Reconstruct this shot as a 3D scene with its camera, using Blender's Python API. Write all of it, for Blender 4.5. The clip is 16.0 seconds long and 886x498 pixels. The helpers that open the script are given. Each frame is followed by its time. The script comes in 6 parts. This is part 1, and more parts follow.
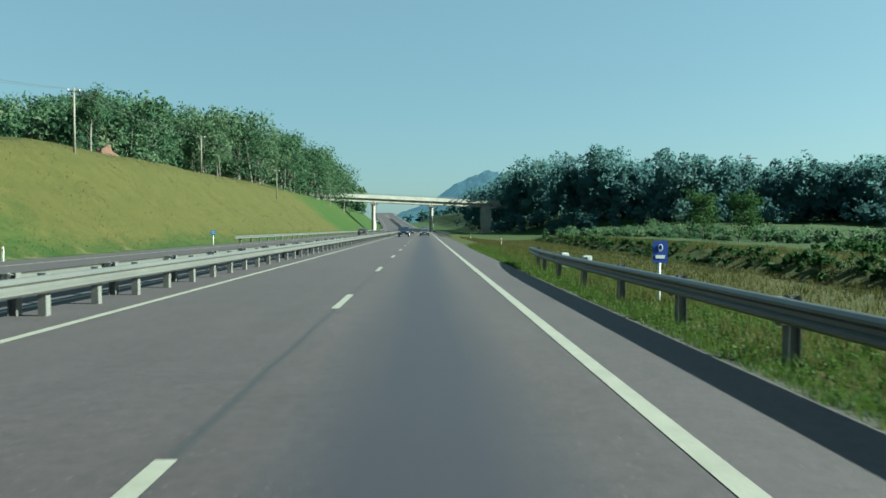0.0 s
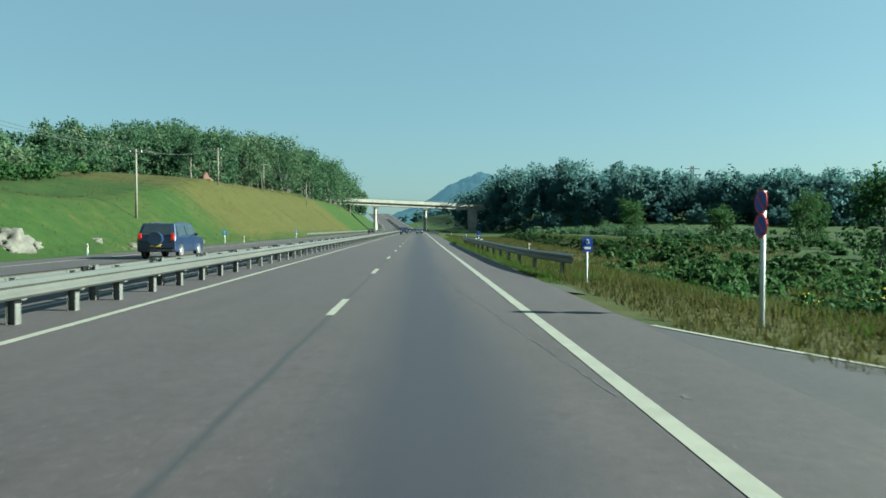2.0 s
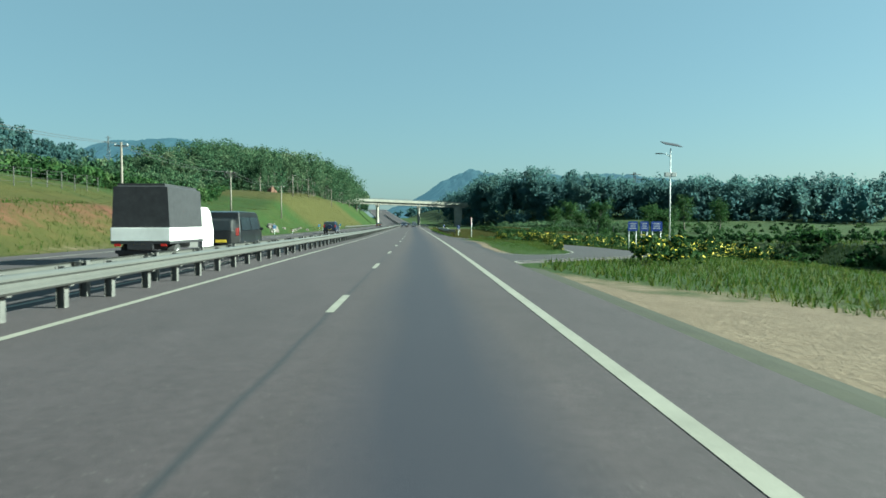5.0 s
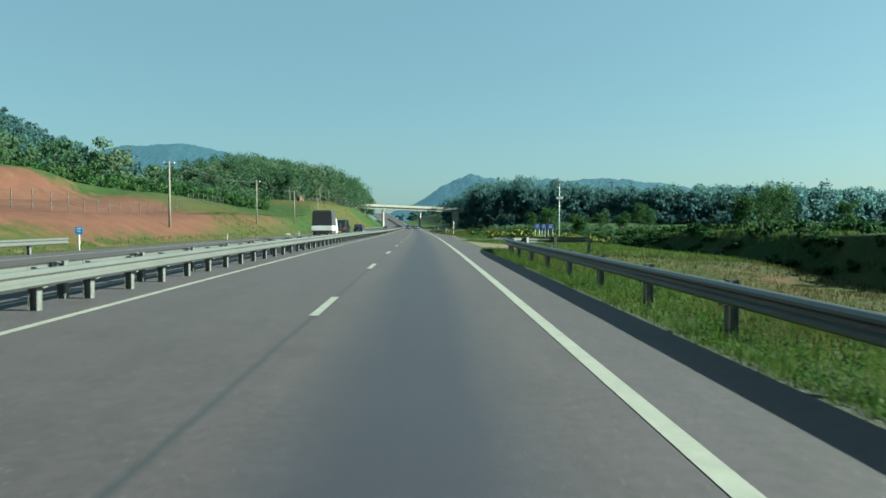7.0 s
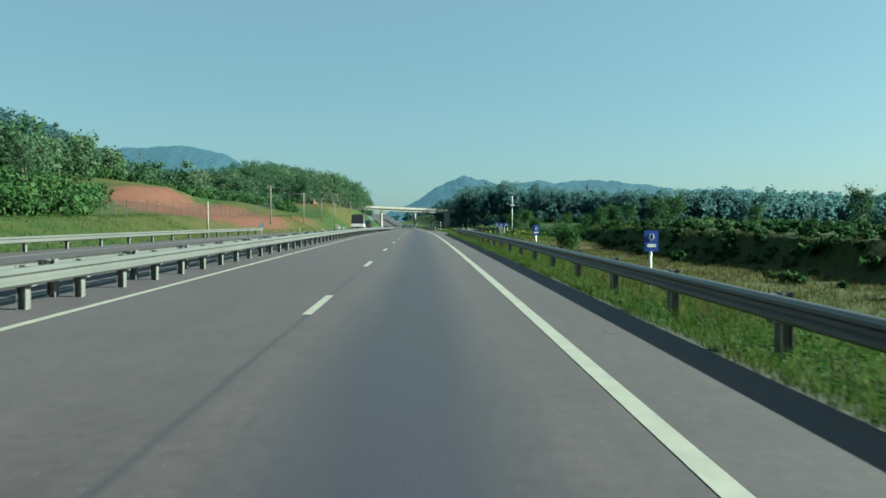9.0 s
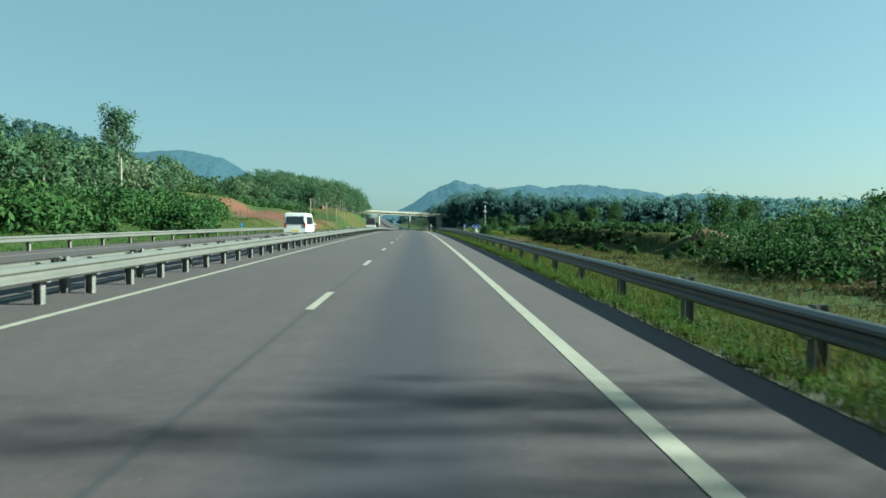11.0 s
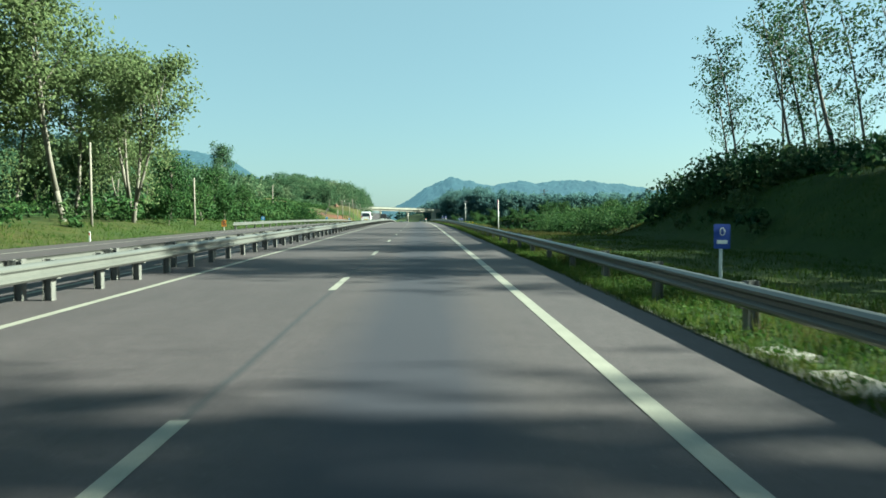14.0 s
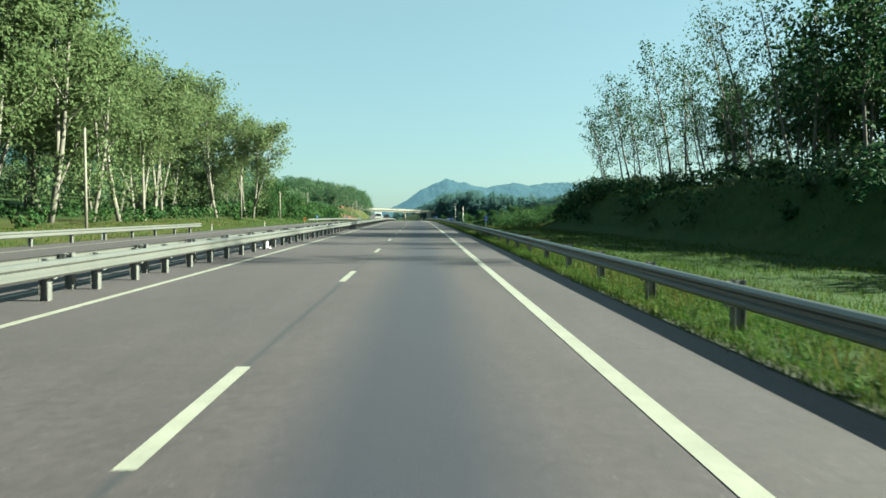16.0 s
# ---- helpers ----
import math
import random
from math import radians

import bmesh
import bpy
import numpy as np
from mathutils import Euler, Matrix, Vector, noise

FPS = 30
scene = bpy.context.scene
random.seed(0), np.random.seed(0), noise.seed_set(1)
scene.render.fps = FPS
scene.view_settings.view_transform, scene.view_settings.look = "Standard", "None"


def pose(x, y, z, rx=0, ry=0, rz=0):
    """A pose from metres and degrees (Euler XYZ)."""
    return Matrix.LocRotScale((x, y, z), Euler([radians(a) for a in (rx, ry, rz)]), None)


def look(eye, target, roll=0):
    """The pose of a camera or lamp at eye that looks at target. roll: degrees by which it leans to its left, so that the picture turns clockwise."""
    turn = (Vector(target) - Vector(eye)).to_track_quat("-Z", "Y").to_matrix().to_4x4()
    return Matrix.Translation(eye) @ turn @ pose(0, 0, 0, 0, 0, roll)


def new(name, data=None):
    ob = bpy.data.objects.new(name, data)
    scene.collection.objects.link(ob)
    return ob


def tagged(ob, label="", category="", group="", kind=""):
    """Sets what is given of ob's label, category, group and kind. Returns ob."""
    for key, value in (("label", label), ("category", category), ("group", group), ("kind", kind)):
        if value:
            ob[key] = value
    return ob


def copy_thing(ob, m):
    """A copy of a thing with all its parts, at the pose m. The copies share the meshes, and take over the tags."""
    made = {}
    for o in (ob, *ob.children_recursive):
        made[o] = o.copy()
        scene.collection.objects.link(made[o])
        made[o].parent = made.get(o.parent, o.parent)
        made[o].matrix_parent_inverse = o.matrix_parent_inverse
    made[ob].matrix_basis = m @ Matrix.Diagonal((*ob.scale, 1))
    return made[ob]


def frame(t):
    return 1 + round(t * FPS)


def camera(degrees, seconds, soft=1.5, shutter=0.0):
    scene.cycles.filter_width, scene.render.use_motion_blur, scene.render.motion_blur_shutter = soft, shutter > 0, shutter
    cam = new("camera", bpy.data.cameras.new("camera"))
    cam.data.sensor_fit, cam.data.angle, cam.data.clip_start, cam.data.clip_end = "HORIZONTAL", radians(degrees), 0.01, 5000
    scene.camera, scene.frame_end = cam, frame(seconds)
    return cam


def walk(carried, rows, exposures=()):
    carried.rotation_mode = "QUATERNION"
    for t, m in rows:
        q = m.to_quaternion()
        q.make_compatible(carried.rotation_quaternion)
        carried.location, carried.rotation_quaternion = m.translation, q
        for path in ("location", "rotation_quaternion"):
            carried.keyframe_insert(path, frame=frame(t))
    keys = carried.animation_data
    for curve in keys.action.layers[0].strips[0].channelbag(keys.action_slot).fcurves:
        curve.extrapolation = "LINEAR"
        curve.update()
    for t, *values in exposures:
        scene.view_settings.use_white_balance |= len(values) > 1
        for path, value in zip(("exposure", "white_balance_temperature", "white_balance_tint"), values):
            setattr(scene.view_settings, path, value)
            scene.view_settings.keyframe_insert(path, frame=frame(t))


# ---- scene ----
# The camera looks back along a dual carriageway and glides away from an overpass.
cam = camera(62.2, 16.0, soft=1.6, shutter=0.08)
PATH = [
    (0.00, -0.044, 0.00, 1.523, -1.427, -1.620, 0.215),
    (0.50, -0.031, -11.30, 1.527, -1.533, -1.595, 0.223),
    (1.00, -0.046, -23.07, 1.533, -1.655, -1.556, 0.251),
    (1.50, -0.072, -35.07, 1.543, -1.738, -1.492, 0.209),
    (2.00, -0.119, -47.06, 1.559, -1.852, -1.631, 0.152),
    (2.50, -0.221, -59.18, 1.586, -2.061, -1.694, 0.140),
    (3.00, -0.353, -71.67, 1.616, -2.257, -1.857, 0.168),
    (3.50, -0.487, -83.57, 1.637, -2.373, -1.964, 0.104),
    (4.00, -0.590, -94.95, 1.647, -2.358, -2.074, 0.030),
    (4.20, -0.632, -99.63, 1.649, -2.351, -2.141, -0.001),
    (4.70, -0.686, -111.62, 1.653, -2.355, -2.090, 0.046),
    (5.25, -0.762, -124.81, 1.644, -2.359, -2.035, 0.096),
    (5.80, -0.849, -138.00, 1.615, -2.364, -1.979, 0.147),
    (6.30, -0.937, -149.99, 1.566, -2.368, -1.928, 0.193),
    (6.50, -0.974, -154.65, 1.541, -2.273, -1.926, 0.197),
    (7.00, -1.082, -165.98, 1.472, -2.259, -1.805, 0.089),
    (7.50, -1.244, -177.86, 1.386, -2.326, -1.745, 0.102),
    (8.00, -1.439, -189.87, 1.289, -2.450, -1.781, 0.067),
    (8.50, -1.644, -201.83, 1.182, -2.610, -1.767, 0.122),
    (9.00, -1.844, -213.83, 1.063, -2.694, -1.770, 0.099),
    (9.20, -1.929, -218.65, 1.012, -2.688, -1.738, 0.186),
    (9.70, -2.192, -230.82, 0.875, -2.830, -1.678, 0.186),
    (10.25, -2.507, -244.20, 0.710, -2.986, -1.613, 0.187),
    (10.80, -2.851, -257.58, 0.527, -3.143, -1.547, 0.187),
    (11.30, -3.185, -269.75, 0.349, -3.285, -1.488, 0.187),
    (11.50, -3.348, -274.62, 0.275, -3.384, -1.528, 0.090),
    (12.00, -3.736, -286.93, 0.086, -3.466, -1.545, -0.087),
    (12.50, -4.150, -299.41, -0.111, -3.487, -1.650, -0.101),
    (13.00, -4.592, -312.42, -0.324, -3.500, -1.808, -0.073),
    (13.50, -4.985, -324.96, -0.534, -3.468, -1.829, -0.064),
    (14.00, -5.338, -336.66, -0.733, -3.456, -1.883, -0.357),
    (14.50, -5.735, -349.11, -0.948, -3.450, -1.781, -0.348),
    (15.00, -6.163, -361.57, -1.171, -3.491, -1.833, -0.246),
    (15.50, -6.642, -374.08, -1.394, -3.637, -1.842, -0.138),
    (16.00, -7.143, -386.57, -1.606, -3.776, -1.808, -0.154),
]
walk(cam, [(t, pose(x, y, z, 90 + pitch, 0, yaw) @ pose(0, 0, 0, 0, 0, roll)) for t, x, y, z, yaw, pitch, roll in PATH],
     exposures=[(0.0, 2.50, 5350, -19), (9.5, 2.48, 5350, -20), (11.5, 2.62, 5450, -20), (13.5, 2.86, 5650, -19), (16.0, 3.00, 5950, -18)])

# ---- light ----
SUN_AZ, SUN_EL = radians(96.0), radians(26.8)  # azimuth clockwise from +y
world = bpy.data.worlds.new("sky")
scene.world = world
world.use_nodes = True
wn = world.node_tree.nodes
sky = wn.new("ShaderNodeTexSky")
sky.sky_type, sky.sun_disc = "NISHITA", False
sky.sun_elevation, sky.sun_rotation = SUN_EL, math.pi - SUN_AZ
sky.air_density, sky.dust_density, sky.ozone_density, sky.altitude = 1.0, 1.3, 1.3, 50
wn["Background"].inputs["Strength"].default_value = 0.0215
haze = wn.new("ShaderNodeMixRGB")  # an even morning haze over the clear sky
haze.inputs[0].default_value, haze.inputs[2].default_value = 0.50, (3.5, 4.5, 4.75, 1)
world.node_tree.links.new(sky.outputs[0], haze.inputs[1])
world.node_tree.links.new(haze.outputs[0], wn["Background"].inputs["Color"])
SUN_DIR = Vector((math.sin(SUN_AZ) * math.cos(SUN_EL), math.cos(SUN_AZ) * math.cos(SUN_EL), math.sin(SUN_EL)))
sun = new("sun", bpy.data.lights.new("sun", "SUN"))
sun.data.energy, sun.data.angle, sun.data.color = 4.4, radians(0.6), (1.0, 0.88, 0.74)
sun.matrix_world = look(SUN_DIR * 500, (0, 0, 0))


# ---- materials ----
class Nodes:
    """A small helper round one material's node tree."""

    def __init__(self, name, rough=0.8, metal=0.0, spec=0.4):
        self.m = bpy.data.materials.new(name)
        self.m.use_nodes = True
        self.t = self.m.node_tree
        self.b = self.t.nodes["Principled BSDF"]
        self.b.inputs["Roughness"].default_value = rough
        self.b.inputs["Metallic"].default_value = metal
        self.b.inputs["Specular IOR Level"].default_value = spec

    def n(self, kind, **kw):
        node = self.t.nodes.new("ShaderNode" + kind)
        for key, value in kw.items():
            if key == "op":
                node.operation = value
            elif key == "blend":
                node.blend_type = value
            else:
                node.inputs[key].default_value = value
        return node

    def link(self, a, b):
        self.t.links.new(a, b)

    def coords(self, kind="Object"):
        return self.n("TexCoord").outputs[kind]

    def noise(self, vec, scale, detail=4.0, rough=0.6):
        node = self.n("TexNoise", Scale=scale, Detail=detail, Roughness=rough)
        self.link(vec, node.inputs["Vector"])
        return node.outputs["Fac"]

    def ramp(self, fac, stops):
        node = self.n("ValToRGB")
        el = node.color_ramp.elements
        while len(el) < len(stops):
            el.new(0.5)
        for e, (pos, col) in zip(el, stops):
            e.position, e.color = pos, (*col, 1) if len(col) == 3 else col
        self.link(fac, node.inputs["Fac"])
        return node.outputs["Color"]

    def mix(self, fac, a, b, blend="MIX"):
        node = self.n("MixRGB", blend=blend)
        for sock, val in ((node.inputs[0], fac), (node.inputs[1], a), (node.inputs[2], b)):
            if hasattr(val, "node"):
                self.link(val, sock)
            elif isinstance(val, tuple):
                sock.default_value = (*val, 1)
            else:
                sock.default_value = val
        return node.outputs[0]

    def math(self, op, a, b=0.0):
        node = self.n("Math", op=op)
        for sock, val in ((node.inputs[0], a), (node.inputs[1], b)):
            if hasattr(val, "node"):
                self.link(val, sock)
            else:
                sock.default_value = val
        return node.outputs[0]

    def bump(self, height, strength=0.3, distance=0.02):
        node = self.n("Bump", Strength=strength, Distance=distance)
        self.link(height, node.inputs["Height"])
        self.link(node.outputs["Normal"], self.b.inputs["Normal"])

    def color(self, sock):
        self.link(sock, self.b.inputs["Base Color"])
        return self.m


def gray(v):
    return (v, v, v)


def plain(name, a, b, scale=3.0, fine=40.0, rough=0.6, metal=0.0, bump=0.15, spec=0.4):
    """Two shades of a colour mottled at two scales, with fine relief."""
    k = Nodes(name, rough, metal, spec)
    co = k.coords()
    coarse, small = k.noise(co, scale), k.noise(co, fine)
    fac = k.math("ADD", k.math("MULTIPLY", coarse, 0.65), k.math("MULTIPLY", small, 0.35))
    if bump:
        k.bump(small, bump, 0.01)
    return k.color(k.ramp(fac, [(0.32, a), (0.68, b)]))


def mat_asphalt(name, base, joints=True):
    """Worn asphalt: uv is (metres across, metres along)."""
    k = Nodes(name, 0.78, 0.0, 0.45)
    uv = k.coords("UV")
    sep = k.n("SeparateXYZ")
    k.link(uv, sep.inputs[0])
    across, along = sep.outputs[0], sep.outputs[1]
    stretch = k.n("Mapping")
    stretch.inputs["Scale"].default_value = (1.0, 0.08, 1.0)
    k.link(uv, stretch.inputs["Vector"])
    big = k.noise(uv, 0.12, 3)
    streak = k.noise(stretch.outputs[0], 1.6, 4, 0.65)
    grit = k.noise(uv, 55.0, 3, 0.8)
    col = k.ramp(big, [(0.3, tuple(c * 0.93 for c in base)), (0.7, tuple(c * 1.07 for c in base))])
    col = k.mix(0.30, col, k.ramp(streak, [(0.3, gray(0.55)), (0.7, gray(1.25))]), "MULTIPLY")
    mid = k.noise(uv, 7.0, 5, 0.75)
    col = k.mix(0.55, col, k.ramp(mid, [(0.28, gray(0.40)), (0.5, gray(1.0)), (0.72, gray(1.5))]), "MULTIPLY")
    blotch = k.noise(uv, 1.1, 4, 0.7)
    col = k.mix(0.4, col, k.ramp(blotch, [(0.3, gray(0.62)), (0.55, gray(1.05)), (0.7, gray(1.22))]), "MULTIPLY")
    chips = k.n("TexVoronoi", Scale=9.0)
    k.link(uv, chips.inputs["Vector"])
    col = k.mix(k.math("MULTIPLY", k.math("LESS_THAN", chips.outputs["Distance"], 0.11), 0.5), col, (0.10, 0.095, 0.088))
    col = k.mix(0.6, col, k.ramp(grit, [(0.3, gray(0.5)), (0.62, gray(1.3))]), "MULTIPLY")
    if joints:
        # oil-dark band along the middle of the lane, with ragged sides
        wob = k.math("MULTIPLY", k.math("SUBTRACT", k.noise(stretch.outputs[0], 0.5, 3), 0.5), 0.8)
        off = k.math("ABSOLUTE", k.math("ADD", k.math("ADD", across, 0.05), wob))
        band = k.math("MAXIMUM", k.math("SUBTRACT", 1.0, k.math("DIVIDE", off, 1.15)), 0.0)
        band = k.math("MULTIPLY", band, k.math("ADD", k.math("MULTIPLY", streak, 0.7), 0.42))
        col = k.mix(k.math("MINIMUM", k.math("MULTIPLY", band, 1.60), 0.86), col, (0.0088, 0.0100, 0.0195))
        # sealed joint beside the lane line
        wob2 = k.math("MULTIPLY", k.math("SUBTRACT", k.noise(uv, 0.35, 4), 0.5), 0.10)
        seam = k.math("ABSOLUTE", k.math("ADD", k.math("ADD", across, 1.72), wob2))
        seam = k.math("MAXIMUM", k.math("SUBTRACT", 1.0, k.math("DIVIDE", seam, 0.075)), 0.0)
        seam = k.math("MULTIPLY", seam, k.math("ADD", 0.40, k.math("MULTIPLY", k.noise(stretch.outputs[0], 0.9, 3), 0.8)))
        col = k.mix(k.math("MINIMUM", seam, 0.9), col, (0.011, 0.013, 0.017))
        # tar spots and tyre crumbs
        spots = k.n("TexVoronoi", Scale=0.9)
        k.link(uv, spots.inputs["Vector"])
        dot = k.math("MULTIPLY", k.math("LESS_THAN", spots.outputs["Distance"], 0.035), 0.6)
        col = k.mix(dot, col, (0.03, 0.03, 0.035))
    k.bump(grit, 0.5, 0.008)
    return k.color(col)


def mat_ground():
    """Grass, dry grass and red earth, shared out by the sheet's cover attribute and noise."""
    k = Nodes("ground_cover", 0.95, 0.0, 0.15)
    att = k.n("Attribute")
    att.attribute_name = "cover"
    sep = k.n("SeparateColor")
    k.link(att.outputs["Color"], sep.inputs[0])
    co = k.coords()
    n1, n2, n3 = k.noise(co, 0.07, 4), k.noise(co, 0.6, 5, 0.7), k.noise(co, 6.0, 4, 0.75)
    tone = k.math("ADD", k.math("MULTIPLY", n2, 0.5), k.math("MULTIPLY", n3, 0.5))
    green = k.ramp(tone, [(0.3, (0.0079, 0.0198, 0.0040)), (0.55, (0.0190, 0.0371, 0.0063)), (0.75, (0.0363, 0.0553, 0.0126))])
    gold = k.ramp(tone, [(0.3, (0.0229, 0.0261, 0.0055)), (0.55, (0.0395, 0.0387, 0.0095)), (0.75, (0.0616, 0.0529, 0.0174))])
    soil = k.ramp(tone, [(0.3, (0.044, 0.021, 0.013)), (0.55, (0.076, 0.033, 0.021)), (0.75, (0.098, 0.056, 0.036))])
    sand = k.ramp(tone, [(0.3, (0.0672, 0.0521, 0.0363)), (0.7, (0.1304, 0.1043, 0.0743))])

    def share(sock, gain=2.6):
        v = k.math("ADD", sock, k.math("MULTIPLY", k.math("SUBTRACT", k.math("ADD", k.math("MULTIPLY", n1, 0.5), k.math("MULTIPLY", n2, 0.5)), 0.5), 1.3))
        v = k.math("MULTIPLY", k.math("SUBTRACT", v, 0.5), gain)
        return k.math("MINIMUM", k.math("MAXIMUM", k.math("ADD", v, 0.5), 0.0), 1.0)

    col = k.mix(share(sep.outputs[1]), green, gold)
    col = k.mix(share(sep.outputs[0], 4.0), col, soil)
    col = k.mix(share(sep.outputs[2], 5.0), col, sand)
    k.bump(tone, 0.9, 0.12)
    return k.color(col)


def mat_leaf(name, dark, mid, light, trans=0.35, rough=0.7, gloss=0.08, bleached=1.2):
    """Leaves: each one its own shade, partly lit through."""
    k = Nodes(name, rough, 0.0, gloss)
    geo = k.n("NewGeometry")
    co = k.coords()
    fac = k.math("ADD", k.math("MULTIPLY", geo.outputs["Random Per Island"], 0.55), k.math("MULTIPLY", k.noise(co, 0.22, 3), 0.45))
    info = k.n("ObjectInfo")
    fac = k.math("ADD", k.math("MULTIPLY", fac, 0.85), k.math("MULTIPLY", info.outputs["Random"], 0.15))
    tone = k.n("Attribute")
    tone.attribute_name = "tone"
    fac = k.math("ADD", fac, k.math("MULTIPLY", tone.outputs["Fac"], 0.45))
    col = k.ramp(fac, [(0.22, dark), (0.5, mid), (0.80, light)])
    pale = k.math("MAXIMUM", k.math("MULTIPLY", k.math("SUBTRACT", tone.outputs["Fac"], 0.12), bleached), 0.0)
    col = k.mix(pale, col, (0.17, 0.19, 0.12))
    k.color(col)
    tr = k.n("BsdfTranslucent")
    k.link(col, tr.inputs["Color"])
    mx = k.n("MixShader", Fac=trans)
    out = k.t.nodes["Material Output"]
    k.link(k.b.outputs[0], mx.inputs[1])
    k.link(tr.outputs[0], mx.inputs[2])
    k.link(mx.outputs[0], out.inputs["Surface"])
    return k.m


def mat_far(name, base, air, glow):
    """Distant backdrop woods; haze is put in as an even emission in the air's colour."""
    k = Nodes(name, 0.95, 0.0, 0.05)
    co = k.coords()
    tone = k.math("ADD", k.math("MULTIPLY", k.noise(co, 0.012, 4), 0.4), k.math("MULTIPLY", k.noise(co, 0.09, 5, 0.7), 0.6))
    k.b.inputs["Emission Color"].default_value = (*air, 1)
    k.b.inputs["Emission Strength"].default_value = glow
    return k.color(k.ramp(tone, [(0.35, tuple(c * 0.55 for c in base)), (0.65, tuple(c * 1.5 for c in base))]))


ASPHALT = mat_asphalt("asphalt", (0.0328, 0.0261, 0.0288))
ASPHALT_PLAIN = mat_asphalt("asphalt_plain", (0.0200, 0.0175, 0.0200), joints=False)
GROUND = mat_ground()
PAINT = plain("road_paint", (0.1462, 0.1446, 0.1201), (0.2054, 0.2022, 0.1691), 2.5, 30.0, 0.6, 0, 0.3)
GALV = plain("galvanised_steel", (0.082, 0.084, 0.078), (0.110, 0.111, 0.102), 0.35, 3.0, 0.42, 0.3, 0.05, 0.5)
POST_STEEL = plain("post_steel", (0.0834, 0.0834, 0.0807), (0.1502, 0.1474, 0.1363), 2.0, 18.0, 0.55, 0.35, 0.1)
CONCRETE = plain("concrete", (0.1876, 0.1763, 0.1538), (0.3452, 0.3265, 0.2889), 0.5, 6.0, 0.85, 0, 0.3)
PARAPET = plain("weathered_parapet", (0.2054, 0.1975, 0.1659), (0.3634, 0.3555, 0.3081), 0.4, 5.0, 0.85, 0, 0.3)
LEAF_HILL = mat_leaf("hill_foliage", (0.0332, 0.0679, 0.0379), (0.0506, 0.0901, 0.0458), (0.0774, 0.1169, 0.0600), 0.5)
# leaves of the distant woods, with bluish haze mixed into their base colour
LEAF_HAZY = mat_leaf("wood_foliage", (0.056, 0.108, 0.118), (0.066, 0.120, 0.122), (0.076, 0.132, 0.122), 0.65, bleached=0.25)
LEAF_TREE = mat_leaf("tree_foliage", (0.0711, 0.1059, 0.0442), (0.0932, 0.1264, 0.0537), (0.1185, 0.1462, 0.0679), 0.55)
LEAF_BUSH = mat_leaf("bush_foliage", (0.013, 0.034, 0.011), (0.026, 0.058, 0.017), (0.050, 0.086, 0.027), 0.4, bleached=0.2)
BLADE = mat_leaf("grass_blades", (0.0174, 0.0427, 0.0063), (0.0363, 0.0664, 0.0103), (0.0790, 0.0822, 0.0221), 0.40)
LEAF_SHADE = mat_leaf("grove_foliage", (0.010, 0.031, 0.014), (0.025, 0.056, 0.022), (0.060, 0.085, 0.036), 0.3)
BLADE_DRY = mat_leaf("dry_grass", (0.0284, 0.0340, 0.0087), (0.0442, 0.0450, 0.0126), (0.0679, 0.0600, 0.0237), 0.45)
LEAF_WEED = mat_leaf("weed_leaves", (0.0158, 0.0442, 0.0079), (0.0348, 0.0711, 0.0126), (0.0664, 0.0901, 0.0221), 0.40)
BARK_FAR = plain("far_bark", (0.0632, 0.0600, 0.0506), (0.1390, 0.1264, 0.1074), 1.5, 12.0, 0.9, 0, 0.3)
BARK_DARK = plain("dark_bark", (0.0474, 0.0435, 0.0395), (0.1343, 0.1185, 0.1027), 1.5, 12.0, 0.9, 0, 0.4)
BARK = plain("pale_bark", (0.0632, 0.0585, 0.0474), (0.1422, 0.1304, 0.1090), 1.5, 12.0, 0.9, 0, 0.4)
# both ridge materials glow faintly in place of distance haze
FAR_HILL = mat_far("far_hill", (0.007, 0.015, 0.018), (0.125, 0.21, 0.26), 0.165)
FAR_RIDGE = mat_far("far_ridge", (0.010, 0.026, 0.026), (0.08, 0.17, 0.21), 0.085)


# ---- the road's line, in plan and in height ----
KNOT_Y = np.arange(-490.0, 361.0, 50.0)
KNOT_X = np.array([-10.927, -9.116, -7.305, -5.52, -3.92, -2.538, -1.501, -0.784, -0.254, 0.025, 0.0, -0.0, 0.017, 0.034, 0.052, 0.069, 0.086, 0.104])
KNOT_Z = np.array([-4.604, -3.893, -3.181, -2.31, -1.482, -0.757, -0.232, 0.088, 0.124, 0.028, 0.0, -0.0, 0.019, 0.039, 0.059, 0.078, 0.098, 0.117])


def glide(values, y):
    """Catmull-Rom through the knots."""
    y = np.asarray(y, float)
    n = len(KNOT_Y)
    u = np.clip((y - KNOT_Y[0]) / 50.0, 0, n - 1.001)
    i = u.astype(int)
    u = u - i
    p1, p2 = values[i], values[i + 1]
    p0 = np.where(i > 0, values[np.maximum(i - 1, 0)], 2 * p1 - p2)
    p3 = np.where(i < n - 2, values[np.minimum(i + 2, n - 1)], 2 * p2 - p1)
    return p1 + 0.5 * u * (p2 - p0 + u * (2 * p0 - 5 * p1 + 4 * p2 - p3 + u * (3 * (p1 - p2) + p3 - p0)))


def road_x(y):
    y = np.asarray(y, float)
    bend = np.maximum(y - 200, 0)
    return glide(KNOT_X, y) + np.minimum(y + 490, 0) * 0.027 - bend ** 2 / 8400.0


def road_z(y):
    y = np.asarray(y, float)
    return glide(KNOT_Z, y) + np.minimum(y + 490, 0) * 0.008 + np.maximum(y - 320, 0) ** 2 / 11000.0


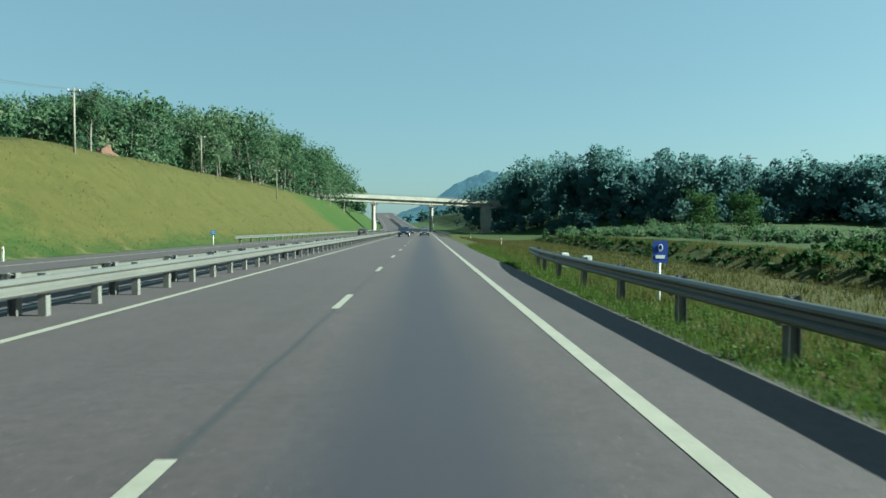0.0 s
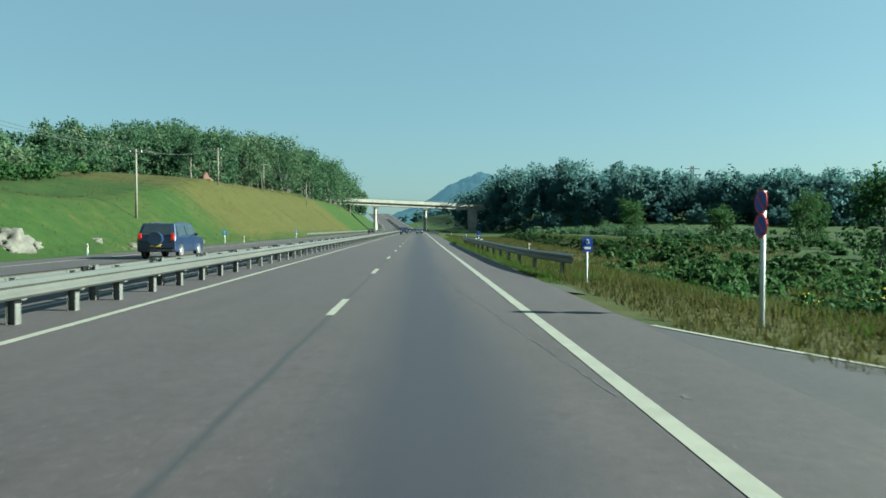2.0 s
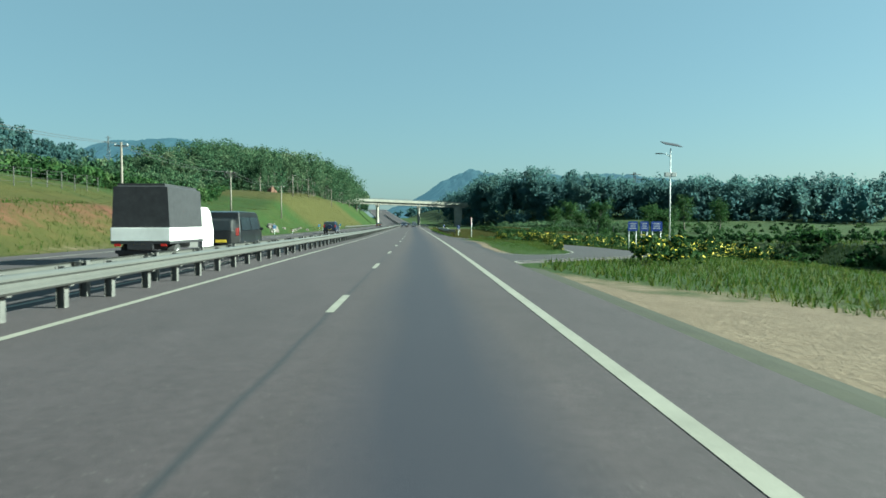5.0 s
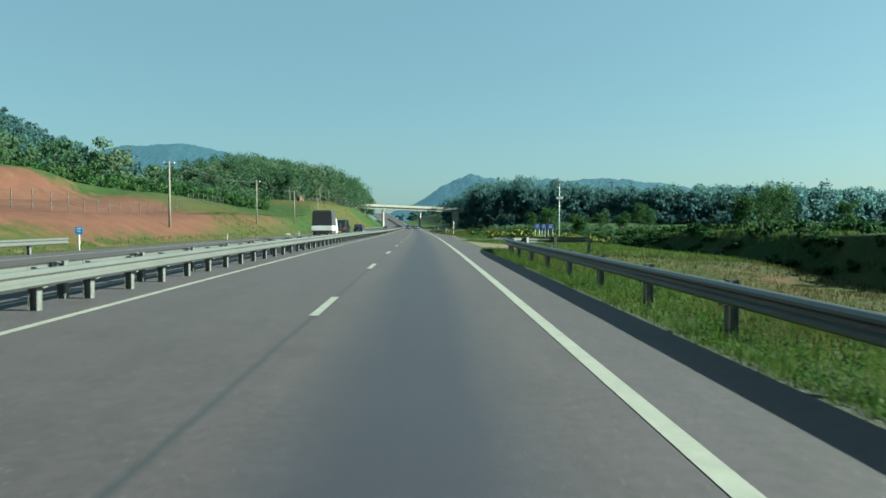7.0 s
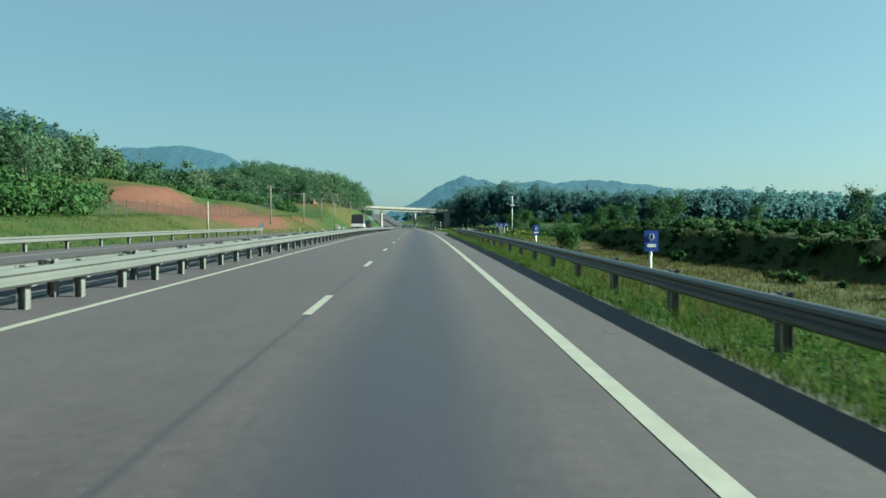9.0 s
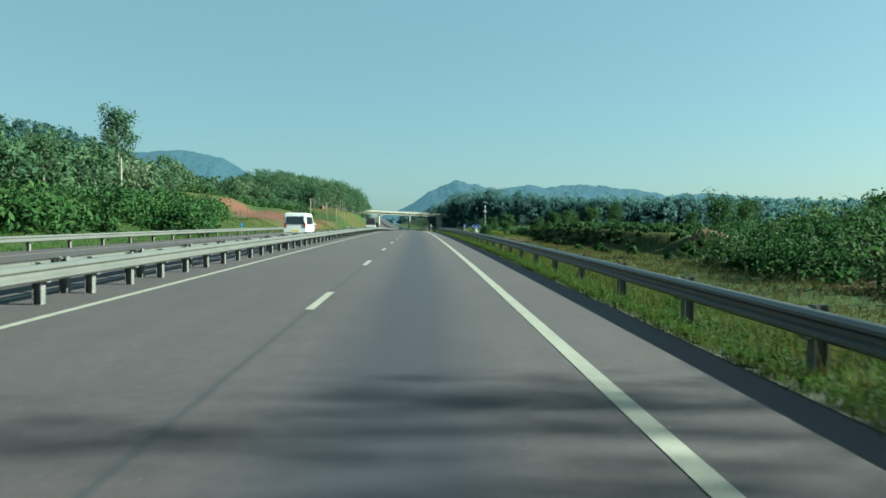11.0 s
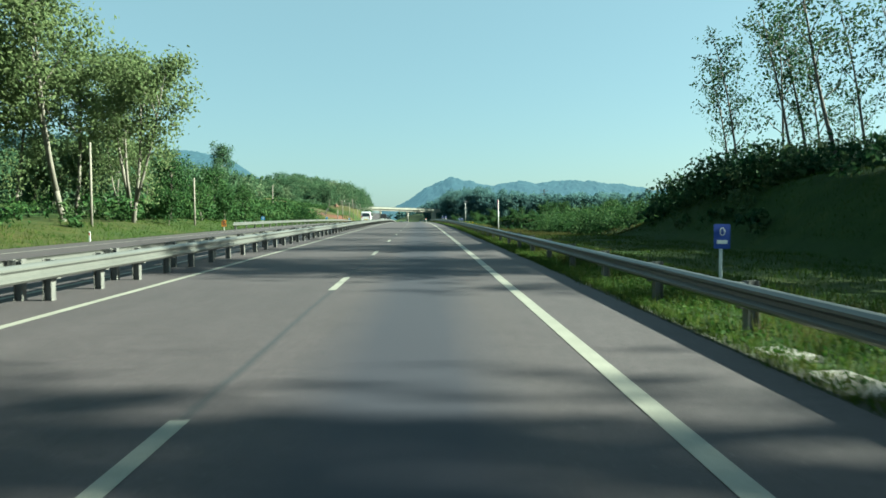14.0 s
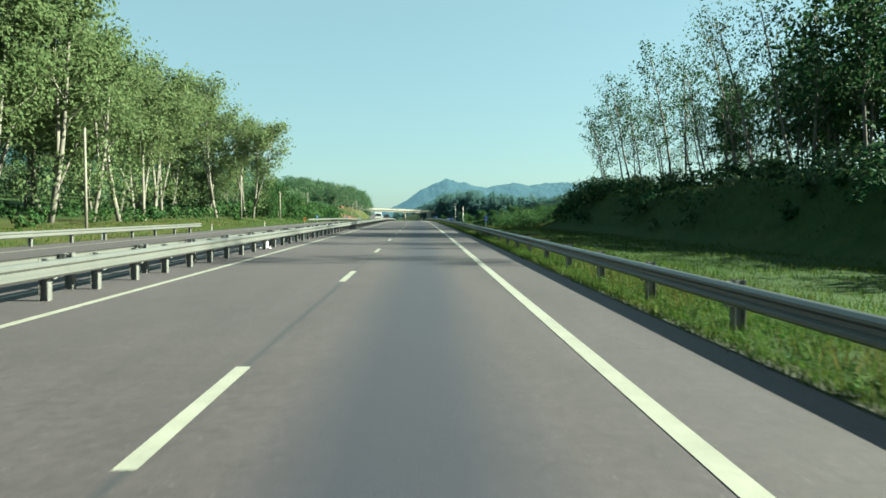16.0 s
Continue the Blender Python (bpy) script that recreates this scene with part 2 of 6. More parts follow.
def at(u, y, h=0.0):
    """A place u metres right of the lane's middle, at y along the road, h above it."""
    return Vector((float(road_x(y)) + u, y, float(road_z(y)) + h))


def lerp(y, ys, vs):
    return np.interp(y, ys, vs)


def smooth(x):
    x = np.clip(x, 0, 1)
    return x * x * (3 - 2 * x)


def wave(x, y, size, seed):
    """Soft unevenness from a few sines."""
    out = 0
    for i in range(5):
        a = seed * 1.7 + i * 2.4
        k = 2 * math.pi / (size * (0.6 + 0.35 * i))
        out = out + np.sin((x * math.cos(a) + y * math.sin(a)) * k + a * 3) * (0.5 - 0.07 * i)
    return out * 0.5


def ground_h(u, y):
    """Height of the ground over the road's own level."""
    u, y = np.asarray(u, float), np.asarray(y, float)
    w = -u
    # the cut bank on the far carriageway's side, and the hill behind it
    ub = lerp(y, [-400, -200, -120, -60, 0, 120, 260], [21, 21, 20.3, 20.3, 20.5, 20.5, 21.5])
    uc = lerp(y, [-400, -290, -200, -120, -60, -20, 20, 60, 120, 200, 300, 500], [27, 27, 28, 25, 26, 26, 28, 31, 33, 35, 34, 32])
    hc = lerp(y, [-400, -290, -200, -120, -60, -20, 20, 60, 120, 200, 300, 500], [0.5, 0.8, 1.4, 2.2, 3.2, 3.3, 4.2, 8.7, 9.9, 11.0, 11.5, 8])
    hill = lerp(y, [-500, -250, -150, -90, -30, 40, 100, 200, 320, 600], [2, 4, 7.5, 8.0, 5.0, 0.5, 0.8, 6, 12, 30])
    reach = lerp(y, [-500, 40, 200], [60, 70, 60])
    rise = lerp(y, [-300, -150, -60, -10, 40, 120, 200], [0.3, 0.6, 2.8, 2.0, 0.8, 0.8, 3.0])
    left = hc * np.clip((w - ub) / (uc - ub), 0, 1) ** 1.15 + rise * smooth((w - uc) / 12) + hill * smooth((w - uc - 4) / reach)
    left = left - 0.25 * smooth((w - 18.7) / 1.0) * (1 - smooth((w - ub + 0.5) / 1.5)) + 0.22 * wave(u, y, 9, 1) * smooth((w - ub) / 4)
    # the planted hill behind the bank
    left = left + 32 * smooth((w - 105) / 75) * np.exp(-((y - 100) / 85) ** 2)
    # a step cut into the red earth
    cut = np.exp(-((y + 88) / 17) ** 4)
    left = left + cut * (1.9 * smooth((w - 40 - 1.5 * wave(u, y, 14, 6)) / 4.5) - 1.3 * smooth((w - 24) / 8) * (1 - smooth((w - 39) / 4)))
    left = left + cut * 0.35 * wave(u, y, 3.5, 7) * smooth((w - 30) / 4) * (1 - smooth((w - 48) / 4))
    # verge, low ground, banks and the wooded mound on the other side
    v = lerp(y, [-400, -262, -235, -150, -100, -60, 0, 160, 260], [-0.7, -0.8, -1.2, -1.7, -1.6, -0.9, -1.0, -0.5, -0.5])
    u1 = lerp(y, [-400, -262, -235, -150, -100, -40, 0, 60, 140, 200, 270, 400], [20.5, 20.5, 20, 24, 26, 27, 45, 60, 60, 50, 26, 20])
    u2 = lerp(y, [-400, -262, -235, -150, -100, -40, 0, 60, 140, 200, 270, 400], [27, 27, 26, 26.2, 28.4, 31, 80, 120, 110, 90, 60, 50])
    h2 = lerp(y, [-420, -290, -272, -256, -245, -150, -100, -40, 0, 60, 140, 220, 300, 500], [4.2, 4.2, 3.4, 0.6, -0.4, 0.9, 1.1, -0.2, -0.8, -0.5, 0.6, 4, 8, 8])
    right = v * smooth((u - 5.5) / 7.0) + (h2 - v) * smooth((u - u1) / (u2 - u1))
    bay = smooth((y + 128) / 10) * (1 - smooth((y + 34) / 8)) * (1 - smooth((u - 20) / 6))
    right = right * (1 - bay) + bay * -0.045 * np.clip(u - 4, 0, 16)
    right = right + (1 - bay) * 0.18 * wave(u, y, 7, 2) * smooth((u - 6) / 5) - 0.06 * smooth((u - 3.5) / 0.5)
    right = right + 0.85 * smooth((u - 19.6 - 0.5 * wave(u, y, 16, 8)) / 1.3) * smooth((y - 4) / 10) * (1 - smooth((y - 125) / 30)) * (1 - smooth((u - 38) / 14))
    out = np.where(u < -7, left, right)
    far = smooth((np.abs(u) - 150) / 300)
    return out - 0.08 + far * 6 * (1 + wave(u, y, 260, 5)) + smooth((np.abs(u) - 60) / 60) * 1.2 * wave(u, y, 45, 3)


def ground_z(x, y):
    """World height of the ground at a place in the plan."""
    return road_z(y) * (1 - smooth((np.abs(np.asarray(y)) - 500) / 400) * (np.asarray(y) > 0)) + ground_h(np.asarray(x) - road_x(y), y)


# ---- mesh tools ----
def link_mesh(name, verts, faces, mat, parent=None, label="", smooth_faces=False, uvs=None):
    me = bpy.data.meshes.new(name)
    me.from_pydata(verts if isinstance(verts, list) else verts.tolist(), [], faces if isinstance(faces, list) else faces.tolist())
    me.materials.append(mat)
    if smooth_faces:
        me.shade_smooth()
    if uvs is not None:
        lay = me.uv_layers.new(name="uv")
        idx = np.empty(len(me.loops), np.int32)
        me.loops.foreach_get("vertex_index", idx)
        lay.data.foreach_set("uv", np.asarray(uvs, np.float32)[idx].ravel())
    me.update()
    ob = new(name, me)
    ob.parent = parent
    if label:
        tagged(ob, label)
    return ob


def part(name, bm, mat, parent, label="", smooth_faces=False):
    """One bmesh as one mesh object under a thing or part."""
    me = bpy.data.meshes.new(name)
    bm.to_mesh(me)
    bm.free()
    me.materials.append(mat)
    if smooth_faces:
        me.shade_smooth()
    ob = new(name, me)
    ob.parent = parent
    if label:
        tagged(ob, label)
    return ob


def empty(name, m, label, category, group="", kind=""):
    ob = new(name)
    ob.empty_display_size = 0.2
    ob.matrix_world = m
    return tagged(ob, label, category, group, kind)


def bm_box(sx, sy, sz, x=0.0, y=0.0, z=0.0, bevel=0.0, bm=None):
    """A box with bevelled edges, z at its foot."""
    own = bmesh.new()
    bmesh.ops.create_cube(own, size=1.0, matrix=Matrix.Translation((x, y, z + sz / 2)) @ Matrix.Diagonal((sx, sy, sz, 1)))
    if bevel:
        bmesh.ops.bevel(own, geom=own.edges[:], offset=bevel, segments=2, affect="EDGES", clamp_overlap=True)
    if bm is None:
        return own
    tmp = bpy.data.meshes.new("tmp")
    own.to_mesh(tmp)
    own.free()
    bm.from_mesh(tmp)
    bpy.data.meshes.remove(tmp)
    return bm


def tube(points, radii, sides=7):
    """A tapered tube through points: vertices and faces."""
    vs, fs = [], []
    pts = [Vector(p) for p in points]
    for i, p in enumerate(pts):
        d = (pts[min(i + 1, len(pts) - 1)] - pts[max(i - 1, 0)]).normalized()
        a = d.orthogonal().normalized()
        b = d.cross(a)
        for s in range(sides):
            t = 2 * math.pi * s / sides
            vs.append(tuple(p + (a * math.cos(t) + b * math.sin(t)) * radii[i]))
    for i in range(len(pts) - 1):
        for s in range(sides):
            q = (s + 1) % sides
            fs.append((i * sides + s, i * sides + q, (i + 1) * sides + q, (i + 1) * sides + s))
    fs.append(tuple(range(sides))[::-1])
    fs.append(tuple((len(pts) - 1) * sides + s for s in range(sides)))
    return vs, fs


def merge(items):
    vs, fs = [], []
    for v, f in items:
        o = len(vs)
        vs += v
        fs += [tuple(i + o for i in q) for q in f]
    return vs, fs


def strip(name, section, ys, mat, parent=None, label="", closed=False, smooth_faces=False):
    """Sweeps a section of (u, h) along the road; uv is (u, y)."""
    n = len(section)
    ys = np.asarray(ys, float)
    rx, rz = road_x(ys), road_z(ys)
    su, sh = np.array([s[0] for s in section]), np.array([s[1] for s in section])
    v = np.stack([(rx[:, None] + su[None]), np.repeat(ys[:, None], n, 1), rz[:, None] + sh[None]], -1).reshape(-1, 3)
    uv = np.stack([np.repeat(su[None], len(ys), 0), np.repeat(ys[:, None], n, 1)], -1).reshape(-1, 2)
    f = []
    m = n if closed else n - 1
    for i in range(len(ys) - 1):
        for j in range(m):
            a, b = i * n + j, i * n + (j + 1) % n
            f.append((a, b, b + n, a + n))
    if closed:
        f.append(tuple(range(n))[::-1])
        f.append(tuple((len(ys) - 1) * n + j for j in range(n)))
    return link_mesh(name, v, f, mat, parent, label, smooth_faces, uv)


# ---- ground: one sheet to the horizon ----
gy = np.concatenate([np.linspace(-1400, -520, 12), np.arange(-500, 420, 4.0), np.arange(430, 1000, 15.0), np.arange(1020, 2100, 35.0), np.linspace(2200, 4200, 8)])
half = np.concatenate([np.arange(0, 60, 1.6), np.arange(60, 140, 5.0), np.arange(145, 400, 16.0), np.arange(420, 1300, 45.0), np.linspace(1400, 3600, 8)])
gu = np.concatenate([-half[:0:-1], half]) + 0.0
GY, GU = np.meshgrid(gy, gu, indexing="ij")
GX = GU + road_x(GY) * (1 - smooth((np.abs(GY) - 500) / 300))
gz = ground_z(GX, GY)
nu = len(gu)
ii = (np.arange(len(gy) - 1)[:, None] * nu + np.arange(nu - 1)[None]).ravel()
ground = link_mesh("ground", np.stack([GX, GY, gz], -1).reshape(-1, 3), np.stack([ii, ii + 1, ii + nu + 1, ii + nu], -1), GROUND, smooth_faces=True)
tagged(ground, "grassy ground with dry grass slopes and bare red earth", "ground", kind="structure")


def patch(u, y, cu, cy, ru, ry):
    return np.exp(-((u - cu) / ru) ** 2 - ((y - cy) / ry) ** 2)


gd = np.zeros((*GU.shape, 4), np.float32)
gd[..., 3] = 1
slope_gold = smooth((-GU - 20) / 4) * (1 - smooth((-GU - 46) / 6)) * smooth((GY - 34) / 22) * (1 - smooth((GY - 170) / 40))
gd[..., 1] = np.clip(0.30 + 0.60 * slope_gold + 0.45 * patch(GU, GY, 8, 20, 16, 40) + 0.5 * patch(GU, GY, 10, -36, 7, 14) + 0.6 * patch(GU, GY, -26, -80, 9, 70) + 0.5 * patch(GU, GY, -49, -92, 4, 25)
                     + 0.4 * patch(GU, GY, -27, -320, 10, 60) + 0.5 * patch(GU, GY, 14, -150, 10, 45) + 0.3 * patch(GU, GY, 8, 120, 20, 60) - 0.25 * patch(GU, GY, -30, -15, 14, 28), 0, 1)
gd[..., 0] = np.clip(0.04 + 0.36 * patch(GU, GY, -24.5, -56, 4, 30) + 1.4 * patch(GU, GY, -34.5, -99, 10, 26) + 0.42 * patch(GU, GY, -26, -112, 6, 26) + 0.4 * patch(GU, GY, 19, -125, 6, 35) + 0.7 * patch(GU, GY, -44, 95, 5, 5)
                     + 0.5 * patch(GU, GY, 21, -235, 8, 20) + 0.30 * patch(GU, GY, -25, -12, 5, 34) + 0.5 * patch(GU, GY, 33, -60, 4, 60), 0, 1)
gd[..., 2] = np.clip(0.8 * patch(GU, GY, 7.0, -108, 5.0, 12) + 0.7 * patch(GU, GY, 3.9, -97, 0.9, 12) + 0.5 * patch(GU, GY, -20, -40, 1.8, 200) + 0.6 * patch(GU, GY, 4.0, -331, 0.9, 5), 0, 1)
lay = ground.data.color_attributes.new("cover", "FLOAT_COLOR", "POINT")
lay.data.foreach_set("color", gd.ravel())

# ---- carriageways ----
ROAD_Y = np.concatenate([np.arange(-700, -420, 20.0), np.arange(-420, 420, 5.0), np.arange(430, 760, 10.0)])
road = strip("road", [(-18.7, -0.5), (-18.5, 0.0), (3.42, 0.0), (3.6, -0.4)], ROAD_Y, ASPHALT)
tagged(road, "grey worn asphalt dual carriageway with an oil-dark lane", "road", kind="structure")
LINES = empty("lane_markings", Matrix(), "white painted edge lines and broken lane lines on asphalt", "road markings", kind="structure")


def painted(name, u, width, ys, h=0.005):
    return strip(name, [(u - width / 2, h), (u + width / 2, h)], ys, PAINT, LINES)


painted("edge_line", 1.83, 0.19, ROAD_Y)
painted("edge_line", -5.63, 0.17, ROAD_Y)
painted("edge_line", -7.55, 0.15, ROAD_Y)
painted("edge_line", -16.3, 0.17, ROAD_Y)
for u, phase in ((-1.73, 16.8), (-11.9, 10.0)):
    for kk in range(-37, 36):
        y1 = phase + 12 * kk
        painted("lane_dash", u, 0.15, [y1 - 2.95, y1 - 1.5, y1])


# gritty verge earth, its colour darkened to carry the rail's shade to the grass
SHADED_DIRT = plain("verge_dirt", (0.008, 0.010, 0.0045), (0.019, 0.0205, 0.009), 1.3, 22.0, 0.95, 0, 0.6)
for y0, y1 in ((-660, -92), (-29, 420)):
    tagged(strip("verge", [(3.34, -0.012), (3.52, -0.03), (3.85, -0.07), (4.5, -0.20)], np.arange(y0, y1, 3.0), SHADED_DIRT), "gritty earth along the asphalt edge, coloured dark for shade", "verge", kind="structure")


# ---- guard rails ----
def w_section(u, side, top=0.72):
    """W-beam: face turned to side (+1 right, -1 left of u)."""
    prof = [(0.0, 0.0), (0.035, -0.012), (0.08, -0.05), (0.08, -0.085), (0.015, -0.13), (0.015, -0.18), (0.08, -0.225), (0.08, -0.26), (0.035, -0.298), (0.0, -0.31)]
    outer = [(u + side * a, top + b) for a, b in prof]
    inner = [(u + side * (a - 0.012), top + b) for a, b in reversed(prof)]
    return outer + inner


def i_post(height=0.99, width=0.17):
    bm = bmesh.new()
    bm_box(0.012, width, height, -0.07, 0, -0.25, 0.002, bm)
    bm_box(0.012, width, height, 0.07, 0, -0.25, 0.002, bm)
    bm_box(0.13, 0.012, height, 0, 0, -0.25, 0, bm)
    me = bpy.data.meshes.new("post")
    bm.to_mesh(me)
    bm.free()
    me.materials.append(POST_STEEL)
    return me


POST_MESH = i_post()
bmb = bm_box(0.16, 0.16, 0.34, 0, 0, 0.38, 0.01)
BLOCK_MESH = bpy.data.meshes.new("spacer_block")
bmb.to_mesh(BLOCK_MESH)
bmb.free()
BLOCK_MESH.materials.append(POST_STEEL)


def guard_rail(label, u, side, y0, y1, step, phase, flare=0.0, near=(-425, 80), sunk=0.0):
    """A run of W-beam with posts; side is the way that its face looks. Single posts in near, the rest joined; sunk is how deep it has settled below the trees."""
    ys = np.arange(y0, y1 + 0.1, 4.0)
    ys[-1] = y1
    top = empty("guard_rail", Matrix(), label, "guard rail", "guard rails along the road")
    sec = w_section(u + side * 0.17, side)
    rail = strip("beam", sec, ys, GALV, top, closed=True)
    n = len(sec)
    for end in range(2):
        for q in range(3):
            row = q if end else len(ys) - 1 - q
            for i in range(n):
                co = rail.data.vertices[row * n + i].co
                co.x -= side * flare * (0.62, 0.2, 0.03)[q]
    for row, y in enumerate(ys):
        for i in range(n):
            rail.data.vertices[row * n + i].co.z -= sunk * float(lerp(y, [-280, -160], [1.0, 0.2]))
    far_posts = []
    start = phase + step * math.ceil((y0 + 0.3 - phase) / step)
    for y in np.arange(start, y1, step):
        ends = min(y - y0, y1 - y)
        shift = -side * flare * (0.6 * smooth(1 - ends / 8.0))
        p = at(u + float(shift), float(y), -sunk * float(lerp(y, [-280, -160], [1.0, 0.2])))
        if near[0] <= y <= near[1]:
            for me, nm, du in ((POST_MESH, "post", -side * 0.0), (BLOCK_MESH, "spacer_block", side * 0.10)):
                ob = new(nm, me)
                ob.parent = top
                ob.location = p + Vector((du, 0, 0))
        else:
            far_posts.append(p)
    if far_posts:
        base_v = [(a, b, c) for c in (-0.25, 0.74) for a, b in ((-0.07, -0.08), (0.07, -0.08), (0.07, 0.08), (-0.07, 0.08))]
        base_f = [(0, 1, 5, 4), (1, 2, 6, 5), (2, 3, 7, 6), (3, 0, 4, 7), (4, 5, 6, 7)]
        vs, fs = merge([([(p.x + a, p.y + b, p.z + c) for a, b, c in base_v], base_f) for p in far_posts])
        tagged(link_mesh("joined_supports", vs, fs, POST_STEEL, top), kind="stuff")
    return top


guard_rail("galvanised steel W-beam rail on the median, sunlit face", -6.55, 1, -640, 640, 2.0, 0.70, near=(-425, -20))
guard_rail("galvanised steel W-beam rail backing the median rail", -7.05, -1, -640, 640, 4.0, 0.70, near=(-425, 60))
guard_rail("galvanised steel W-beam rail with flared ends on the grass verge", 4.35, -1, -24, 33, 3.81, 8.65, 0.9)
guard_rail("long galvanised steel W-beam rail on the grass verge", 4.35, -1, -640, -124, 3.81, -327.35, 0.9, sunk=0.13)
guard_rail("distant galvanised steel W-beam rail before the overpass", 4.35, -1, 130, 420, 4.0, 0.65, 0.6)
guard_rail("galvanised steel W-beam rail on the far shoulder", -18.0, 1, -265, -128, 4.0, 0.5, 0.3)
guard_rail("galvanised steel W-beam rail on the far shoulder below trees", -18.0, 1, -640, -325, 4.0, 0.5, 0.3)
guard_rail("galvanised steel W-beam rail on the far shoulder by the cut", -18.0, 1, 70, 420, 4.0, 0.5, 0.3)


# ---- overpass ----
def overpass(y=298.0):
    top = empty("overpass", Matrix(), "concrete overpass on slim piers with weathered parapets", "bridge")
    x0, x1 = -45.0, 38.0
    z0, z1 = 12.4, 9.7  # deck soffit at the two ends

    skew = 0.27

    def soffit(x):
        return z0 + (z1 - z0) * (x - x0) / (x1 - x0)

    def slab(name, xa, xb, ya, yb, za, zb, mat, label=""):
        bm = bmesh.new()
        vs = []
        for x in (xa, xb):
            for yy in (ya, yb):
                for h in (za, zb):
                    vs.append(bm.verts.new((x, yy + skew * x, soffit(x) + h)))
        for q in ((0, 1, 3, 2), (4, 6, 7, 5), (0, 4, 5, 1), (2, 3, 7, 6), (1, 5, 7, 3), (0, 2, 6, 4)):
            bm.faces.new([vs[i] for i in q])
        bmesh.ops.recalc_face_normals(bm, faces=bm.faces[:])
        return part(name, bm, mat, top, label)

    spans = [(-45, -20.6), (-20.5, 2.6), (2.7, 22.9), (23.0, 38)]
    for xa, xb in spans:
        slab("deck", xa, xb, y, y + 8, 1.7, 2.1, CONCRETE)
        for yy in (y + 0.5, y + 2.7, y + 4.9, y + 7.1):
            slab("girder", xa + 0.1, xb - 0.1, yy, yy + 0.55, 0.15, 1.7, CONCRETE)
        for yy in (y, y + 7.7):
            slab("parapet", xa, xb, yy - 0.1, yy + 0.3, 1.6, 3.0, PARAPET, "rain-streaked concrete parapet")
            slab("handrail", xa, xb, yy + 0.05, yy + 0.15, 3.5, 3.6, POST_STEEL)
    for x in (-20.55, 2.65):
        g = float(ground_z(x, y))
        for yy in (y + 1.6, y + 6.4):
            v, f = tube([(x, yy + skew * x, g - 0.6), (x, yy + skew * x, soffit(x) - 0.9)], [0.75, 0.75], 16)
            link_mesh("pier", v, f, CONCRETE, top, smooth_faces=False)
        part("pier_cap", bm_box(2.2, 8.4, 1.05, x, y + 4 + skew * x, soffit(x) - 0.9, 0.08), CONCRETE, top)
    for x, wd in ((25.5, 4.0), (-46.0, 6.0)):
        g = float(ground_z(x, y)) - 1
        part("abutment", bm_box(wd, 9.0, soffit(x) + 0.1 - g, x, y + 4 + skew * x, g, 0.05), CONCRETE, top)


overpass()


# ---- vegetation ----
def leaf_cards(cent, size, rng, out=None, facing=1.1):
    """Folded leaf sprays, two triangles each, at the given centres; out is the way that each one mostly faces."""
    n = len(cent)
    nrm = rng.normal(size=(n, 3))
    if out is None:
        out = np.tile(np.array([0.0, 0.0, 0.6]), (n, 1))
    nrm = nrm / np.linalg.norm(nrm, axis=1)[:, None] + facing * out / (np.linalg.norm(out, axis=1)[:, None] + 1e-6)
    nrm /= np.linalg.norm(nrm, axis=1)[:, None] + 1e-9
    d1 = np.cross(nrm, rng.normal(size=(n, 3)))
    d1 /= np.linalg.norm(d1, axis=1)[:, None] + 1e-9
    d2 = np.cross(nrm, d1)
    s = size * rng.uniform(0.55, 1.35, (n, 1))
    a = cent - d1 * s
    b = cent - d2 * s * 0.55 - nrm * s * 0.2
    c = cent + d1 * s
    d = cent + d2 * s * 0.55 - nrm * s * 0.2
    v = np.stack([a, b, c, d], 1).reshape(-1, 3)
    k = np.arange(n) * 4
    f = np.concatenate([np.stack([k, k + 2, k + 1], -1), np.stack([k, k + 3, k + 2], -1)])
    return v, f


def crown_points(rng, pos, height, radius, clumps, per, base=0.35):
    """Centres of leaf sprays for many trees at once, and the ways that they face: clumps over an uneven crown."""
    n = len(pos)
    th = rng.uniform(0, 2 * math.pi, (n, clumps))
    hh = rng.uniform(0, 1, (n, clumps)) ** 0.75
    rr = np.sqrt(np.clip(1 - (2 * hh - 0.85) ** 2 / 1.35, 0.05, 1)) * rng.uniform(0.45, 1.1, (n, clumps))
    cx = pos[:, None, 0] + np.cos(th) * rr * radius[:, None]
    cy = pos[:, None, 1] + np.sin(th) * rr * radius[:, None]
    cz = pos[:, None, 2] + height[:, None] * (base + (1 - base) * hh * 0.94)
    c = np.stack([cx, cy, cz], -1)[:, :, None, :]
    jit = rng.normal(size=(n, clumps, per, 3)) * np.array([1, 1, 0.7])
    jit /= np.linalg.norm(jit, axis=-1, keepdims=True) + 1e-6
    ball = jit * rng.uniform(0.55, 1.15, (n, clumps, per, 1)) * (radius[:, None, None, None] * 0.34)
    mid = np.stack([pos[:, 0], pos[:, 1], pos[:, 2] + height * (0.45 + 0.3 * base)], -1)[:, None, None, :]
    rad = c - mid
    rad = rad / (np.linalg.norm(rad, axis=-1, keepdims=True) + 1e-6)
    face = jit + 0.7 * rad + np.array([0, 0, 0.15])
    return (c + ball).reshape(-1, 3), face.reshape(-1, 3)


def set_tone(ob, values):
    att = ob.data.attributes.new("tone", "FLOAT", "POINT")
    att.data.foreach_set("value", np.ascontiguousarray(values, np.float32))


bmi = bmesh.new()
bmesh.ops.create_icosphere(bmi, subdivisions=2, radius=1.0)
BALL_V = np.array([tuple(q.co) for q in bmi.verts])
BALL_F = np.array([[q.index for q in fc.verts] for fc in bmi.faces])
bmi.free()


